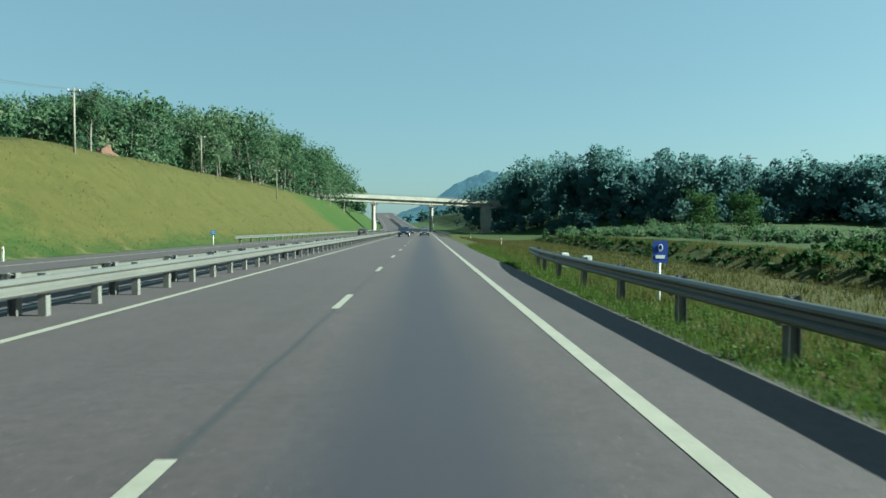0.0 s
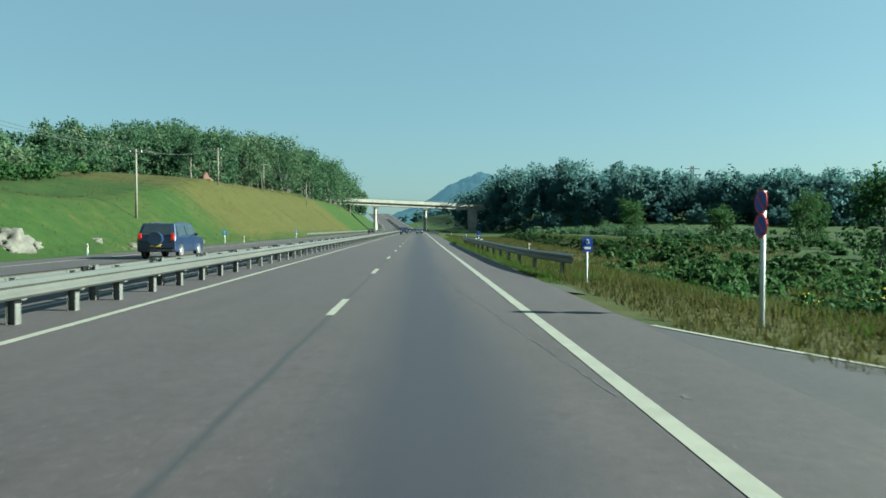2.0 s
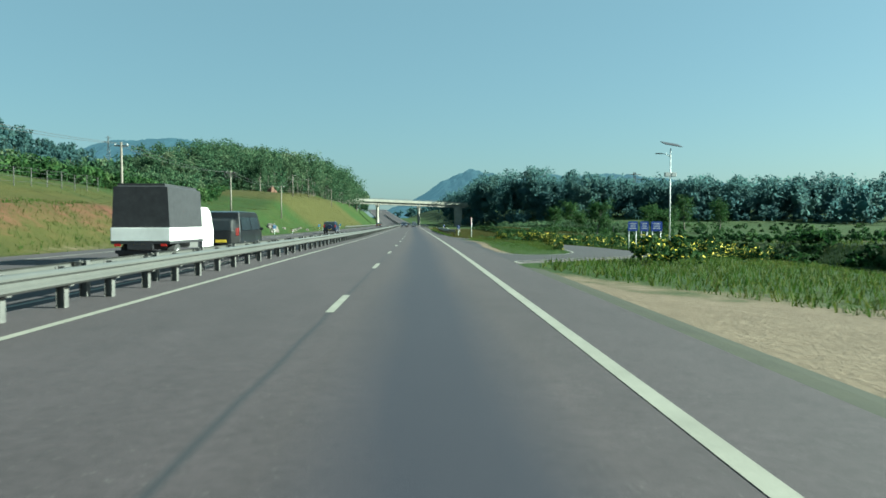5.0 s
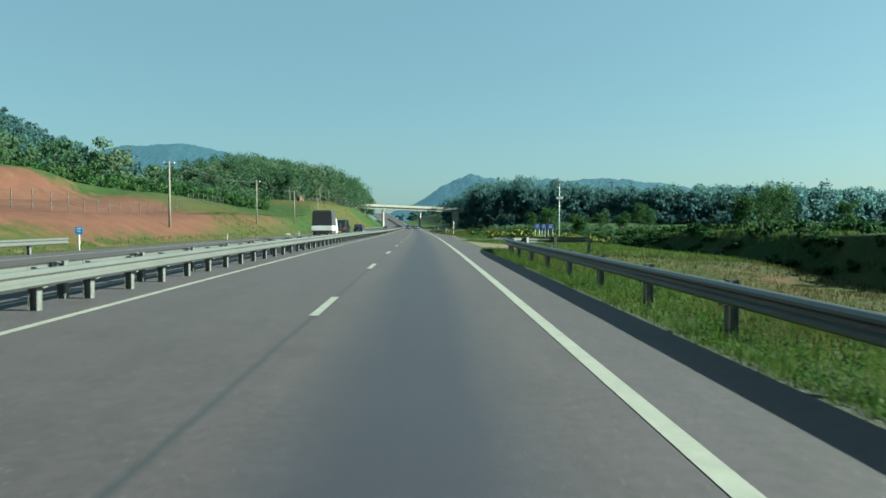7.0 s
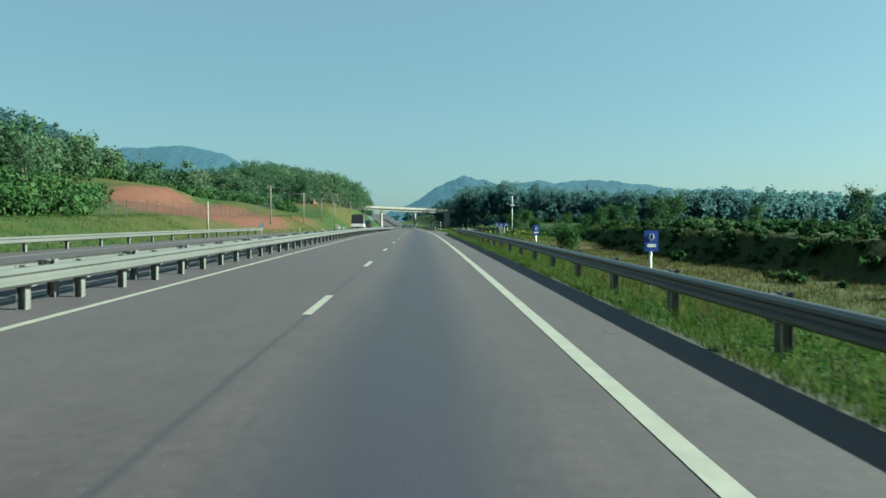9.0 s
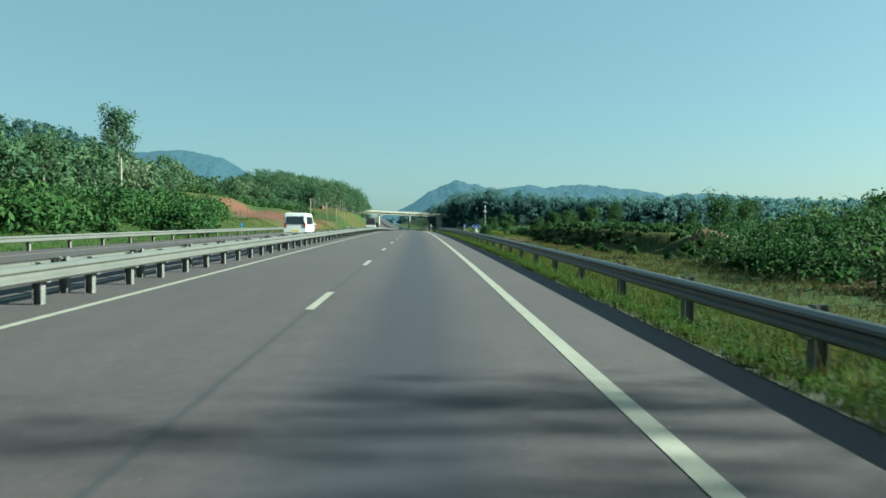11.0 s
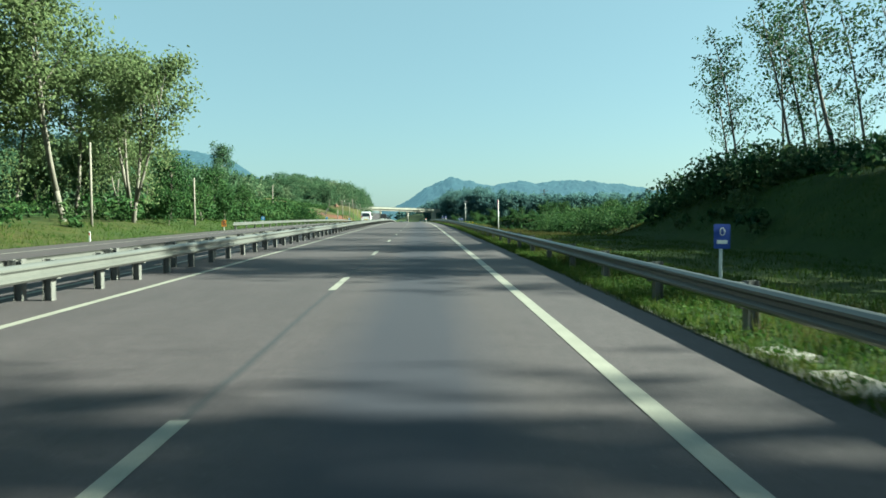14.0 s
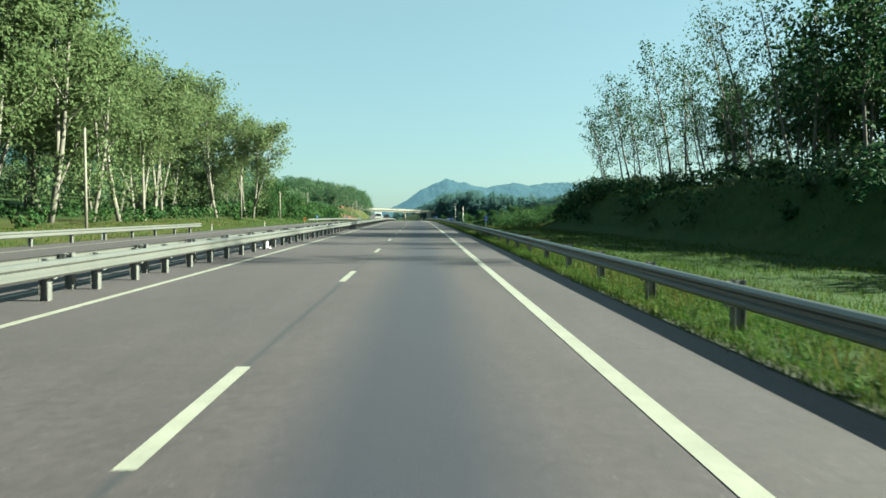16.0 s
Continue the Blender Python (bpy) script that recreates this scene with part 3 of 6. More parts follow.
def wood(name, label, pos, height, mat, seed, clumps=14, per=12, size=0.6, aspect=0.24, trunks=True, base=0.35, inner=True):
    """A far wood that nobody could count: crowns of leaf sprays, and bare stems below."""
    rng = np.random.default_rng(seed)
    pos, height = np.asarray(pos), np.asarray(height)
    height = height * (1 + 0.12 * wave(pos[:, 0], pos[:, 1], 34, seed))
    pts, face = crown_points(rng, pos, height, height * aspect * rng.uniform(0.8, 1.3, len(pos)), clumps, per, base)
    v, f = leaf_cards(pts, size, rng, face, 0.8)
    tone = rng.normal(0, 0.22, len(pos))
    # shaggy inner masses of foliage, three to a crown
    n = len(pos) * 3
    at3, h3 = np.repeat(pos, 3, 0), np.repeat(height, 3)
    lift = np.tile([0.28, 0.46, 0.64], len(pos)) * (1 - base) + base
    wide = h3 * aspect * np.tile([0.95, 0.9, 0.6], len(pos)) * rng.uniform(0.75, 1.1, n)
    mid = at3 + np.stack([rng.normal(0, 0.25, n) * wide, rng.normal(0, 0.25, n) * wide, h3 * lift], -1)
    shape = BALL_V[None] * rng.uniform(0.35, 0.62, (n, len(BALL_V), 1)) * np.stack([wide, wide, h3 * 0.24 * (1 - 0.5 * base)], -1)[:, None]
    cv = (mid[:, None] + shape).reshape(-1, 3)
    cf = (BALL_F[None] + (np.arange(n) * len(BALL_V))[:, None, None]).reshape(-1, 3) + len(v)
    if not inner:
        cv, cf = cv[:0], cf[:0]
    ob = tagged(link_mesh(name, np.concatenate([v, cv]), np.concatenate([f, cf]), mat), label, "trees", kind="stuff")
    set_tone(ob, np.concatenate([np.repeat(tone, clumps * per * 4), np.repeat(np.repeat(tone, 3), len(BALL_V))[:len(cv)]]))
    if trunks:
        ang = np.arange(4) * math.pi / 2
        ring = np.stack([np.cos(ang), np.sin(ang), 0 * ang], -1)
        lean = rng.normal(size=(len(pos), 3)) * np.array([0.06, 0.06, 0])
        r0 = height * 0.008
        low = pos[:, None] + ring[None] * r0[:, None, None] - np.array([0, 0, 0.4])
        high = pos[:, None] + lean[:, None] * height[:, None, None] + ring[None] * r0[:, None, None] * 0.45 + np.array([0, 0, 1.0]) * (height * 0.6)[:, None, None]
        tv = np.concatenate([low, high], 1).reshape(-1, 3)
        k = np.arange(len(pos))[:, None] * 8
        j = np.arange(4)[None]
        q = (j + 1) % 4
        tf = np.stack([k + j, k + q, k + q + 4, k + j + 4], -1).reshape(-1, 4)
        tagged(link_mesh(name + "_stems", tv, tf, BARK_FAR), "pale bare stems of a far wood", "trees", kind="stuff")
    return ob


def scatter(rng, n, ulo, uhi, ylo, yhi, keep=None):
    """Random places by lateral offset and distance, on the ground."""
    u, y = rng.uniform(ulo, uhi, n), rng.uniform(ylo, yhi, n)
    if keep is not None:
        ok = keep(u, y)
        u, y = u[ok], y[ok]
    x = u + road_x(y)
    return np.stack([x, y, ground_z(x, y)], -1)


rng = np.random.default_rng(11)
# wood on top of the cut bank
p = scatter(rng, 560, -98, -28, 96, 330, lambda u, y: (-u > lerp(y, [96, 130, 180, 230, 330], [49, 45, 41, 33, 27])))
h = lerp(p[:, 1], [96, 112, 135, 200, 330], [4.2, 6.8, 11.5, 16, 16]) * rng.uniform(0.75, 1.2, len(p))
wood("hill_wood", "sunlit young wood on top of the cut slope", p, h, LEAF_HILL, 21, 30, 15, 0.42, 0.30, base=0.08, inner=False)
p = scatter(rng, 600, -160, -44, -30, 100, lambda u, y: (-u > lerp(y, [-30, 20, 60, 100], [47, 45, 47, 50])))
wood("hill_wood", "scrubby sunlit wood on the hillside", p, rng.uniform(2.4, 5.2, len(p)), LEAF_HILL, 22, 20, 13, 0.36, 0.42, base=0.03, inner=False)
p = scatter(rng, 620, -150, -30, -250, -28, lambda u, y: (-u > lerp(y, [-250, -160, -125, -105, -70, -28], [34, 36, 46, 52, 52, 46])))
wood("hill_wood", "green wood behind the red earth clearing", p, rng.uniform(4.5, 9, len(p)), LEAF_HILL, 23, 26, 15, 0.38, 0.34, base=0.05, inner=False)
# wood across the low ground
def canopy(p, low, high):
    """Tree heights that carry the wood's canopy to its own level, uneven from tree to tree."""
    u = p[:, 0] - road_x(p[:, 1])
    top = lerp(u, [22, 32, 52, 66, 82, 105, 150, 320], [19, 25, 32.5, 31.5, 27.5, 24, 24, 23])
    return np.maximum(top - p[:, 2], 5) * rng.uniform(low, high, len(p))


def wood_front(u):
    return lerp(u, [22, 30, 45, 75, 110, 200], [335, 315, 258, 226, 205, 170])


p = scatter(rng, 720, 24, 200, 160, 330, lambda u, y: (y > wood_front(u)) & (y < wood_front(u) + 42))
wood("valley_wood", "dark green wood beyond the low ground", p, canopy(p, 0.72, 1.03), LEAF_HAZY, 24, 32, 16, 0.60, 0.27, False, 0.02)
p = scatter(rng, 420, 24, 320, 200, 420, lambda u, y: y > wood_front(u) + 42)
wood("valley_wood", "dark green wood behind the first trees", p, canopy(p, 0.85, 1.06), LEAF_HAZY, 28, 14, 10, 0.8, 0.26, False, 0.15)
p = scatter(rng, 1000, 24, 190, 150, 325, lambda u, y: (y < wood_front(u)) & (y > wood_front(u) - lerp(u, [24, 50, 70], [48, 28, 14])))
wood("wood_edge", "young trees and palms at the foot of the wood", p, rng.uniform(2.5, 7.5, len(p)), LEAF_HAZY, 29, 12, 11, 0.36, 0.34, False, 0.02)
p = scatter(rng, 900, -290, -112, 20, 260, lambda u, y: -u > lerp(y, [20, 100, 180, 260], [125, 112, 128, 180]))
wood("plantation", "blue-green planted trees covering the hill", p, rng.uniform(7, 10.5, len(p)), LEAF_HAZY, 30, 12, 10, 0.6, 0.27, True, 0.18)
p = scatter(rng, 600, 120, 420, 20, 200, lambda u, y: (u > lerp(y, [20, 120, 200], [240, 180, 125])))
wood("valley_wood", "dark green wood at the edge of the low ground", p, rng.uniform(9, 15, len(p)), LEAF_HAZY, 25, 11, 9, 0.85, 0.32, False, 0.06)
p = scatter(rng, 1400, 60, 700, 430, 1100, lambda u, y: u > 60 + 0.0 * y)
wood("far_wood", "distant dark wood beyond the overpass", p, rng.uniform(12, 20, len(p)), LEAF_HAZY, 26, 6, 5, 2.2, 0.35, False, 0.1)
p = scatter(rng, 900, -700, -30, 340, 1000, lambda u, y: -u > lerp(y, [340, 600, 1000], [26, 34, 50]))
wood("far_wood", "distant sunlit wood beyond the overpass", p, rng.uniform(10, 16, len(p)), LEAF_HILL, 27, 6, 5, 2.1, 0.35, False, 0.1)


# ---- far ridges, a backdrop over a kilometre off ----
def ridge(name, label, xs, tops, y, depth, mat, seed, step=7.0):
    """A wooded ridge: a tent of ground under an uneven canopy line."""
    rng = np.random.default_rng(seed)
    x = np.arange(xs[0], xs[-1], step)
    crest = np.interp(x, xs, tops)
    for size, amp in ((150, 5), (60, 2.4), (22, 1.2), (9, 0.9)):
        crest = crest + amp * wave(x, 0 * x, size, seed)
    rows = []
    for d in np.linspace(-1, 1, 57):
        lump = 2.5 * wave(x, d * depth + 0 * x, 60, seed + 1) + 1.0 * wave(x, d * depth + 0 * x, 25, seed + 2) + rng.uniform(-1.4, 1.4, len(x)) * (abs(d) < 0.97)
        rows.append(np.stack([x, y + d * depth + 0 * x, crest * (1 - abs(d) ** 1.4) + lump * (1 - d * d) - 8], -1))
    v = np.concatenate(rows)
    n = len(x)
    i = (np.arange(56)[:, None] * n + np.arange(n - 1)[None]).ravel()
    ob = link_mesh(name, v, np.stack([i, i + 1, i + n + 1, i + n], -1), mat)
    return tagged(ob, label, "hills", kind="structure")


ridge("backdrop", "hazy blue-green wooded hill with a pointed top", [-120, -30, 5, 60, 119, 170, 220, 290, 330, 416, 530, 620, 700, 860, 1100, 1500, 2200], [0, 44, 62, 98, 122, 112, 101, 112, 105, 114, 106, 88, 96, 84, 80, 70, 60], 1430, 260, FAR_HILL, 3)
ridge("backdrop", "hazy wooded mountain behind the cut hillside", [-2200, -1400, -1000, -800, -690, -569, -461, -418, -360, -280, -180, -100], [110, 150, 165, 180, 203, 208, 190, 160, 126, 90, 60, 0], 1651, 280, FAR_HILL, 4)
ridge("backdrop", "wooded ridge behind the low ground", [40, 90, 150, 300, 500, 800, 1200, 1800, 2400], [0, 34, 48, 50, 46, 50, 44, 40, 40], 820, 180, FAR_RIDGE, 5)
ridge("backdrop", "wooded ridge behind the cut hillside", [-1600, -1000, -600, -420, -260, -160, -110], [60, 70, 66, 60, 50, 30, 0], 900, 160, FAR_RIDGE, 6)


# ---- single trees ----
def tree_meshes(seed, height, spread, fork, leaf, count, bushy=0.0, lean=0.06, trunk_r=0.017, clump=0.17, lean_x=0.0, twin=0.0):
    """Trunk with limbs, and a crown of small leaves in clumps at the limb ends."""
    rng = np.random.default_rng(seed)
    tubes, tips = [], []
    lx, ly = rng.normal(0, lean, 2)
    lx += lean_x
    top_f = height * 0.9

    def trunk_at(h):
        s = h / height
        return Vector((lx * h + 0.25 * math.sin(s * 5 + seed), ly * h + 0.2 * math.cos(s * 4 + seed) - 0.2, h))

    hs = np.linspace(-0.5, top_f, 8)
    tubes.append(tube([trunk_at(h) for h in hs], [height * trunk_r * (1.25 - 0.95 * max(h, 0) / top_f) for h in hs], 6))
    limbs = 13
    ta = rng.uniform(0, 6.3)

    def stem_at(i, h):
        """Every other limb grows from the second stem of a forked trunk."""
        if not twin or i % 2 == 0:
            return trunk_at(h)
        return trunk_at(h) + Vector((math.cos(ta), math.sin(ta), 0)) * (max(0.0, h - 0.14 * height) * twin)

    if twin:
        tubes.append(tube([stem_at(1, h) for h in np.linspace(0.12 * height, top_f * 0.92, 6)], [height * trunk_r * (0.95 - 0.7 * q) for q in np.linspace(0, 1, 6)], 6))
    for i in range(limbs):
        h0 = height * (fork + (0.86 - fork) * (i / (limbs - 1)) ** 0.8)
        a = i * 2.4 + rng.uniform(-0.5, 0.5)
        ln = spread * rng.uniform(0.65, 1.1) * (1.15 - 0.55 * (h0 / height))
        rise = rng.uniform(0.7, 1.5)
        p0 = stem_at(i, h0)
        d = Vector((math.cos(a), math.sin(a), rise)).normalized()
        pts = [p0]
        for s in (0.35, 0.7, 1.0):
            bend = Vector((rng.normal(0, 0.08), rng.normal(0, 0.08), 0.10 * s)) * ln
            pts.append(p0 + d * ln * s + bend)
        r = height * trunk_r * 0.42
        tubes.append(tube(pts, [r, r * 0.7, r * 0.45, r * 0.2], 4))
        for s in range(3):
            b0 = pts[1 + s % 3]
            da = a + rng.uniform(-1.2, 1.2)
            b1 = b0 + Vector((math.cos(da), math.sin(da), rng.uniform(0.2, 1.1))) * ln * rng.uniform(0.25, 0.5)
            tubes.append(tube([b0, (b0 + b1) / 2 + Vector((0, 0, 0.1)), b1], [r * 0.35, r * 0.22, r * 0.1], 3))
            tips.append(b1)
            tips.append((b0 + b1) / 2)
        tips.append(pts[-1])
        tips.append(pts[2])
    tips.append(trunk_at(top_f) + Vector((0, 0, height * 0.07)))
    for i in range(int(bushy * 30)):
        h = height * rng.uniform(0.12, 0.75)
        a = rng.uniform(0, 6.3)
        tips.append(trunk_at(h) + Vector((math.cos(a), math.sin(a), 0)) * spread * rng.uniform(0.2, 0.8))
    tips = np.array([tuple(t) for t in tips])
    pick = rng.integers(0, len(tips), count)
    sig = spread * clump
    jit = rng.normal(size=(count, 3)) * np.array([sig, sig, sig * 0.75])
    cent = tips[pick] + jit
    rad = tips[pick] - np.array([0, 0, height * 0.55])
    lv, lf = leaf_cards(cent, leaf, rng, jit / sig + 0.6 * rad / (np.linalg.norm(rad, axis=1)[:, None] + 1e-6))
    tv, tf = merge(tubes)
    out = []
    for nm, v, f in (("trunk", tv, tf), ("crown", lv.tolist(), lf.tolist())):
        me = bpy.data.meshes.new(nm)
        me.from_pydata(v, [], f)
        out.append(me)
    out[0].shade_smooth()
    return out


def tree_kind(name, label, meshes, bark, leaf, group):
    """A first tree of a kind, to be copied."""
    meshes[0].materials.append(bark)
    meshes[1].materials.append(leaf)
    top = empty(name, Matrix(), label, "tree", group)
    for me in meshes:
        ob = new(me.name.split(".")[0], me)
        ob.parent = top
    return top


def plant(first, used, x, y, turn, sink=0.0, size=1.0):
    m = Matrix.LocRotScale((x, y, float(ground_z(x, y)) - sink), Euler((0, 0, turn)), None)
    if first.name in used:
        ob = copy_thing(first, m)
    else:
        used.add(first.name)
        first.matrix_basis = m
        ob = first
    ob.scale = (size, size, size)
    return ob


USED = set()
RUBBER = [tree_kind("rubber_tree", "tall slender tree with pale trunk and airy sunlit crown", tree_meshes(40 + i, hh, sp * 1.2, 0.36, 0.205, 6800, 0.25, 0.10, 0.0105, 0.17, 0.0, (0.3, 0.0, 0.24, 0.34, 0.2)[i]), BARK, LEAF_TREE, "roadside grove on the flat")
          for i, (hh, sp) in enumerate(((20, 4.2), (18.5, 3.8), (21, 4.6), (17, 3.6), (19.5, 4.0)))]
SHADE = [tree_kind("rubber_tree", "tall leaning tree with thin dark limbs on the mound", tree_meshes(60 + i, hh, sp, 0.32, 0.17, 1050, 0.10, 0.05, 0.0075, 0.13, -0.17), BARK_DARK, LEAF_SHADE, "grove on the mound")
         for i, (hh, sp) in enumerate(((19, 4.0), (17.5, 3.7), (20, 4.3), (18, 3.4)))]
rng = np.random.default_rng(5)


DENSE = [tree_kind("rubber_tree", "tall dark tree deep in the shaded grove", tree_meshes(66 + i, hh, sp, 0.30, 0.34, 1700, 0.3, 0.05, 0.009, 0.17, -0.08), BARK_DARK, LEAF_SHADE, "grove on the mound")
         for i, (hh, sp) in enumerate(((20, 4.4), (18.5, 4.2), (21, 4.6)))]


def grove(kinds, u0, u1, y0, y1, du, dy, size=(0.85, 1.1), turn=6.3, gaps=0.12):
    k = 0
    for y in np.arange(y0, y1, dy):
        for u in np.arange(u0, u1, du):
            yy, uu = y + rng.uniform(-0.35, 0.35) * dy, u + rng.uniform(-0.35, 0.35) * du
            if rng.uniform() < gaps:
                continue
            plant(kinds[(k * 7 + int(rng.integers(0, 3))) % len(kinds)], USED, float(road_x(yy)) + uu, yy, rng.uniform(-0.5, 0.5) * turn, 0.1, rng.uniform(*size))
            k += 1


grove(RUBBER, -52, -27, -346, -270, 6.4, 7.5)
grove(RUBBER, -46, -26, -266, -254, 6.0, 6.0, (0.78, 0.92))
grove(RUBBER, -46, -29, -250, -238, 6.0, 6.5, (0.42, 0.55))
grove(SHADE, 32, 43, -316, -262, 6.0, 7.5, (0.88, 1.05), turn=1.3, gaps=0.14)
grove(SHADE, 33, 43, -352, -318, 6.0, 8.5, (0.8, 0.98), turn=1.3, gaps=0.45)
grove(SHADE, 34, 46, -376, -352, 6.0, 7.5, (0.82, 1.0), turn=1.3, gaps=0.25)
grove(SHADE, 43, 60, -304, -257, 5.6, 7.0, (0.74, 0.94), turn=1.3, gaps=0.1)
grove(DENSE, 44, 74, -344, -304, 6.6, 9.0, turn=2.0)
grove(DENSE, 50, 62, -302, -264, 6.0, 8.0, (0.8, 0.95), turn=2.0)
grove(DENSE, 60, 76, -302, -266, 6.6, 9.0, turn=2.0)

SMALL = [tree_kind("small_tree", "low spreading green tree on rough ground", tree_meshes(80 + i, hh, sp, 0.2, 0.17, 1900, 1.0, 0.05), BARK, LEAF_BUSH, "scattered trees on the low ground")
         for i, (hh, sp) in enumerate(((5.5, 2.4), (4.2, 2.2), (7.0, 2.6)))]
for k, (u, y, s) in enumerate(((28.8, -2, 1.0), (33, -92, 0.75), (37, -88, 0.6), (58, 152, 1.6), (35, 38, 0.85), (62, 30, 1.0), (58, 62, 1.1), (70, 80, 1.3), (85, 110, 1.4), (40, 92, 1.0),
                               (30, -28, 0.9), (62, -40, 1.2), (48, -70, 1.0), (70, -110, 1.1), (24, -205, 0.6), (33, -212, 0.65), (45, -200, 0.7), (38, -232, 0.65),
                               (30, -225, 0.6), (23.5, -222, 0.5), (60, -220, 0.8), (66, -180, 0.8), (90, -150, 0.9), (95, -60, 1.3), (110, 20, 1.4), (-25, -262, 0.7), (-27, -255, 0.9), (-26, -248, 0.75), (-25, -241, 0.85), (-28, -236, 0.9), (-25, -230, 0.7), (-31, -244, 1.0), (-27, -222, 0.7), (-30, -226, 0.9))):
    plant(SMALL[k % 3], USED, float(road_x(y)) + u, y, k * 1.3, 0.1, s)
TALL = [tree_kind("lone_tree", "tall lone tree with tiered leafy limbs", tree_meshes(95, 14, 3.4, 0.38, 0.22, 3200, 0.6, 0.03), BARK, LEAF_HILL, "")]
for u, y, s in ((-55, -124, 1.15), (-46, 103, 0.72), (-50, 108, 0.62), (-43, -132, 0.45), (-38, -222, 0.7), (-46, -228, 0.8), (-34, -212, 0.6), (-48, -212, 0.75), (-36, -190, 0.55), (-42, -178, 0.6)):
    plant(TALL[0], USED, float(road_x(y)) + u, y, u, 0.1, s)


# ---- bushes, rough grass and verge ----
def thicket(name, label, pos, height, mat, seed, clumps=9, per=14, size=0.18, aspect=0.75):
    r = np.random.default_rng(seed)
    per = max(6, int(per * 0.86))
    pts, face = crown_points(r, pos, height, height * aspect * r.uniform(0.7, 1.3, len(pos)), clumps, per, 0.02)
    v, f = leaf_cards(pts, size, r, face, 1.5)
    ob = tagged(link_mesh(name, v, f, mat), label, "bushes", kind="stuff")
    set_tone(ob, np.repeat(r.normal(0, 0.24, len(pos)), clumps * per * 4))
    return ob


p = scatter(rng, 340, -34, -20.5, -262, -168, lambda u, y: -u > lerp(y, [-262, -240, -200, -180, -168], [26, 25, 21.5, 21.5, 28]))
thicket("bushes", "dense green roadside bushes below the hill", p, rng.uniform(1.2, 3.4, len(p)), LEAF_BUSH, 31, 10, 12, 0.25)
p = scatter(rng, 330, -50, -22, -172, -116, lambda u, y: -u > lerp(y, [-172, -150, -139, -128, -116], [24.5, 29, 32, 36, 48]))
thicket("bushes", "bright green bushes climbing the slope", p, rng.uniform(1.2, 3.2, len(p)), LEAF_BUSH, 29, 10, 12, 0.28)
p = scatter(rng, 330, -60, -25, -425, -258, lambda u, y: -u > 26)
thicket("bushes", "green undergrowth among pale trunks", p, rng.uniform(0.7, 1.7, len(p)) * lerp(p[:, 1], [-300, -265, -250], [1, 1.2, 1.8]), LEAF_BUSH, 32, 8, 10, 0.19)
p = scatter(rng, 480, 22, 56, -372, -258)
q = scatter(rng, 110, 23.5, 37, -286, -258)
thicket("bushes", "tall dark bushes at the end of the mound", q, rng.uniform(1.8, 3.8, len(q)), LEAF_SHADE, 68, 12, 14, 0.22)
thicket("bushes", "dark undergrowth on the mound", p, rng.uniform(1.0, 2.6, len(p)), LEAF_SHADE, 33, 8, 11, 0.24)
p = scatter(rng, 420, 19, 64, -252, -140)
thicket("bushes", "thick green bushes on the low ground", p, (0.7 + 2.9 * rng.uniform(0, 1, len(p)) ** 2.5) * lerp(p[:, 1], [-252, -220, -200, -140], [1, 0.9, 0.26, 0.22]), LEAF_BUSH, 34, 12, 13, 0.22)
p = scatter(rng, 170, 18.5, 36, -257, -212)
thicket("bushes", "tall dense blue-green bushes at the edge of the field", p, rng.uniform(1.5, 3.3, len(p)), LEAF_BUSH, 67, 15, 18, 0.14)
p = scatter(rng, 520, 11, 46, -34, 60, lambda u, y: u > lerp(y, [-34, -10, 20, 60], [12, 11.5, 15, 32]))
thicket("bushes", "thick green shrubs below the verge", p, rng.uniform(0.35, 0.95, len(p)), LEAF_BUSH, 35, 9, 11, 0.20)
p = scatter(rng, 300, 28, 130, -130, 140, lambda u, y: u > lerp(y, [-130, -40, 0, 60, 140], [31, 30, 40, 45, 40]))
thicket("bushes", "scattered scrub across the low ground", p, rng.uniform(0.5, 1.5, len(p)), LEAF_BUSH, 36, 9, 10, 0.33)
p = scatter(rng, 640, 21, 36, -185, -36, lambda u, y: u > lerp(y, [-185, -130, -36], [23, 24.5, 25]))
thicket("bushes", "dark creepers on the earth bank", p, rng.uniform(0.3, 0.95, len(p)), LEAF_BUSH, 37, 8, 11, 0.2)
p = scatter(rng, 380, -66, -33, -104, -24, lambda u, y: (-u > lerp(y, [-104, -70, -24], [52, 50, 34])))
thicket("bushes", "green bushes around the red earth clearing", p, rng.uniform(1.2, 3.2, len(p)), LEAF_BUSH, 40, 9, 11, 0.28)
p = scatter(rng, 500, -46, -27, -28, 60, lambda u, y: -u > lerp(y, [-28, 0, 40, 60], [33, 34, 42, 46]))
thicket("bushes", "green bushes above the cut bank", p, rng.uniform(0.8, 2.4, len(p)), LEAF_BUSH, 38, 8, 11, 0.24)
p = scatter(rng, 300, 19.3, 21.6, 2, 128)
p2 = scatter(rng, 420, 9.5, 26, -62, 0, lambda u, y: u > lerp(y, [-62, -56, -52, -46, -40, -36, 0], [16.8, 16.2, 15.2, 12.2, 8.4, 9.0, 9.0]))
thicket("bushes", "low creeping green growth below the lay-by", p2, rng.uniform(0.2, 0.6, len(p2)), LEAF_BUSH, 28, 8, 11, 0.13, 1.3)
thicket("bushes", "dark rank growth along the low terrace edge", p, rng.uniform(0.25, 0.6, len(p)), LEAF_BUSH, 30, 7, 10, 0.14)
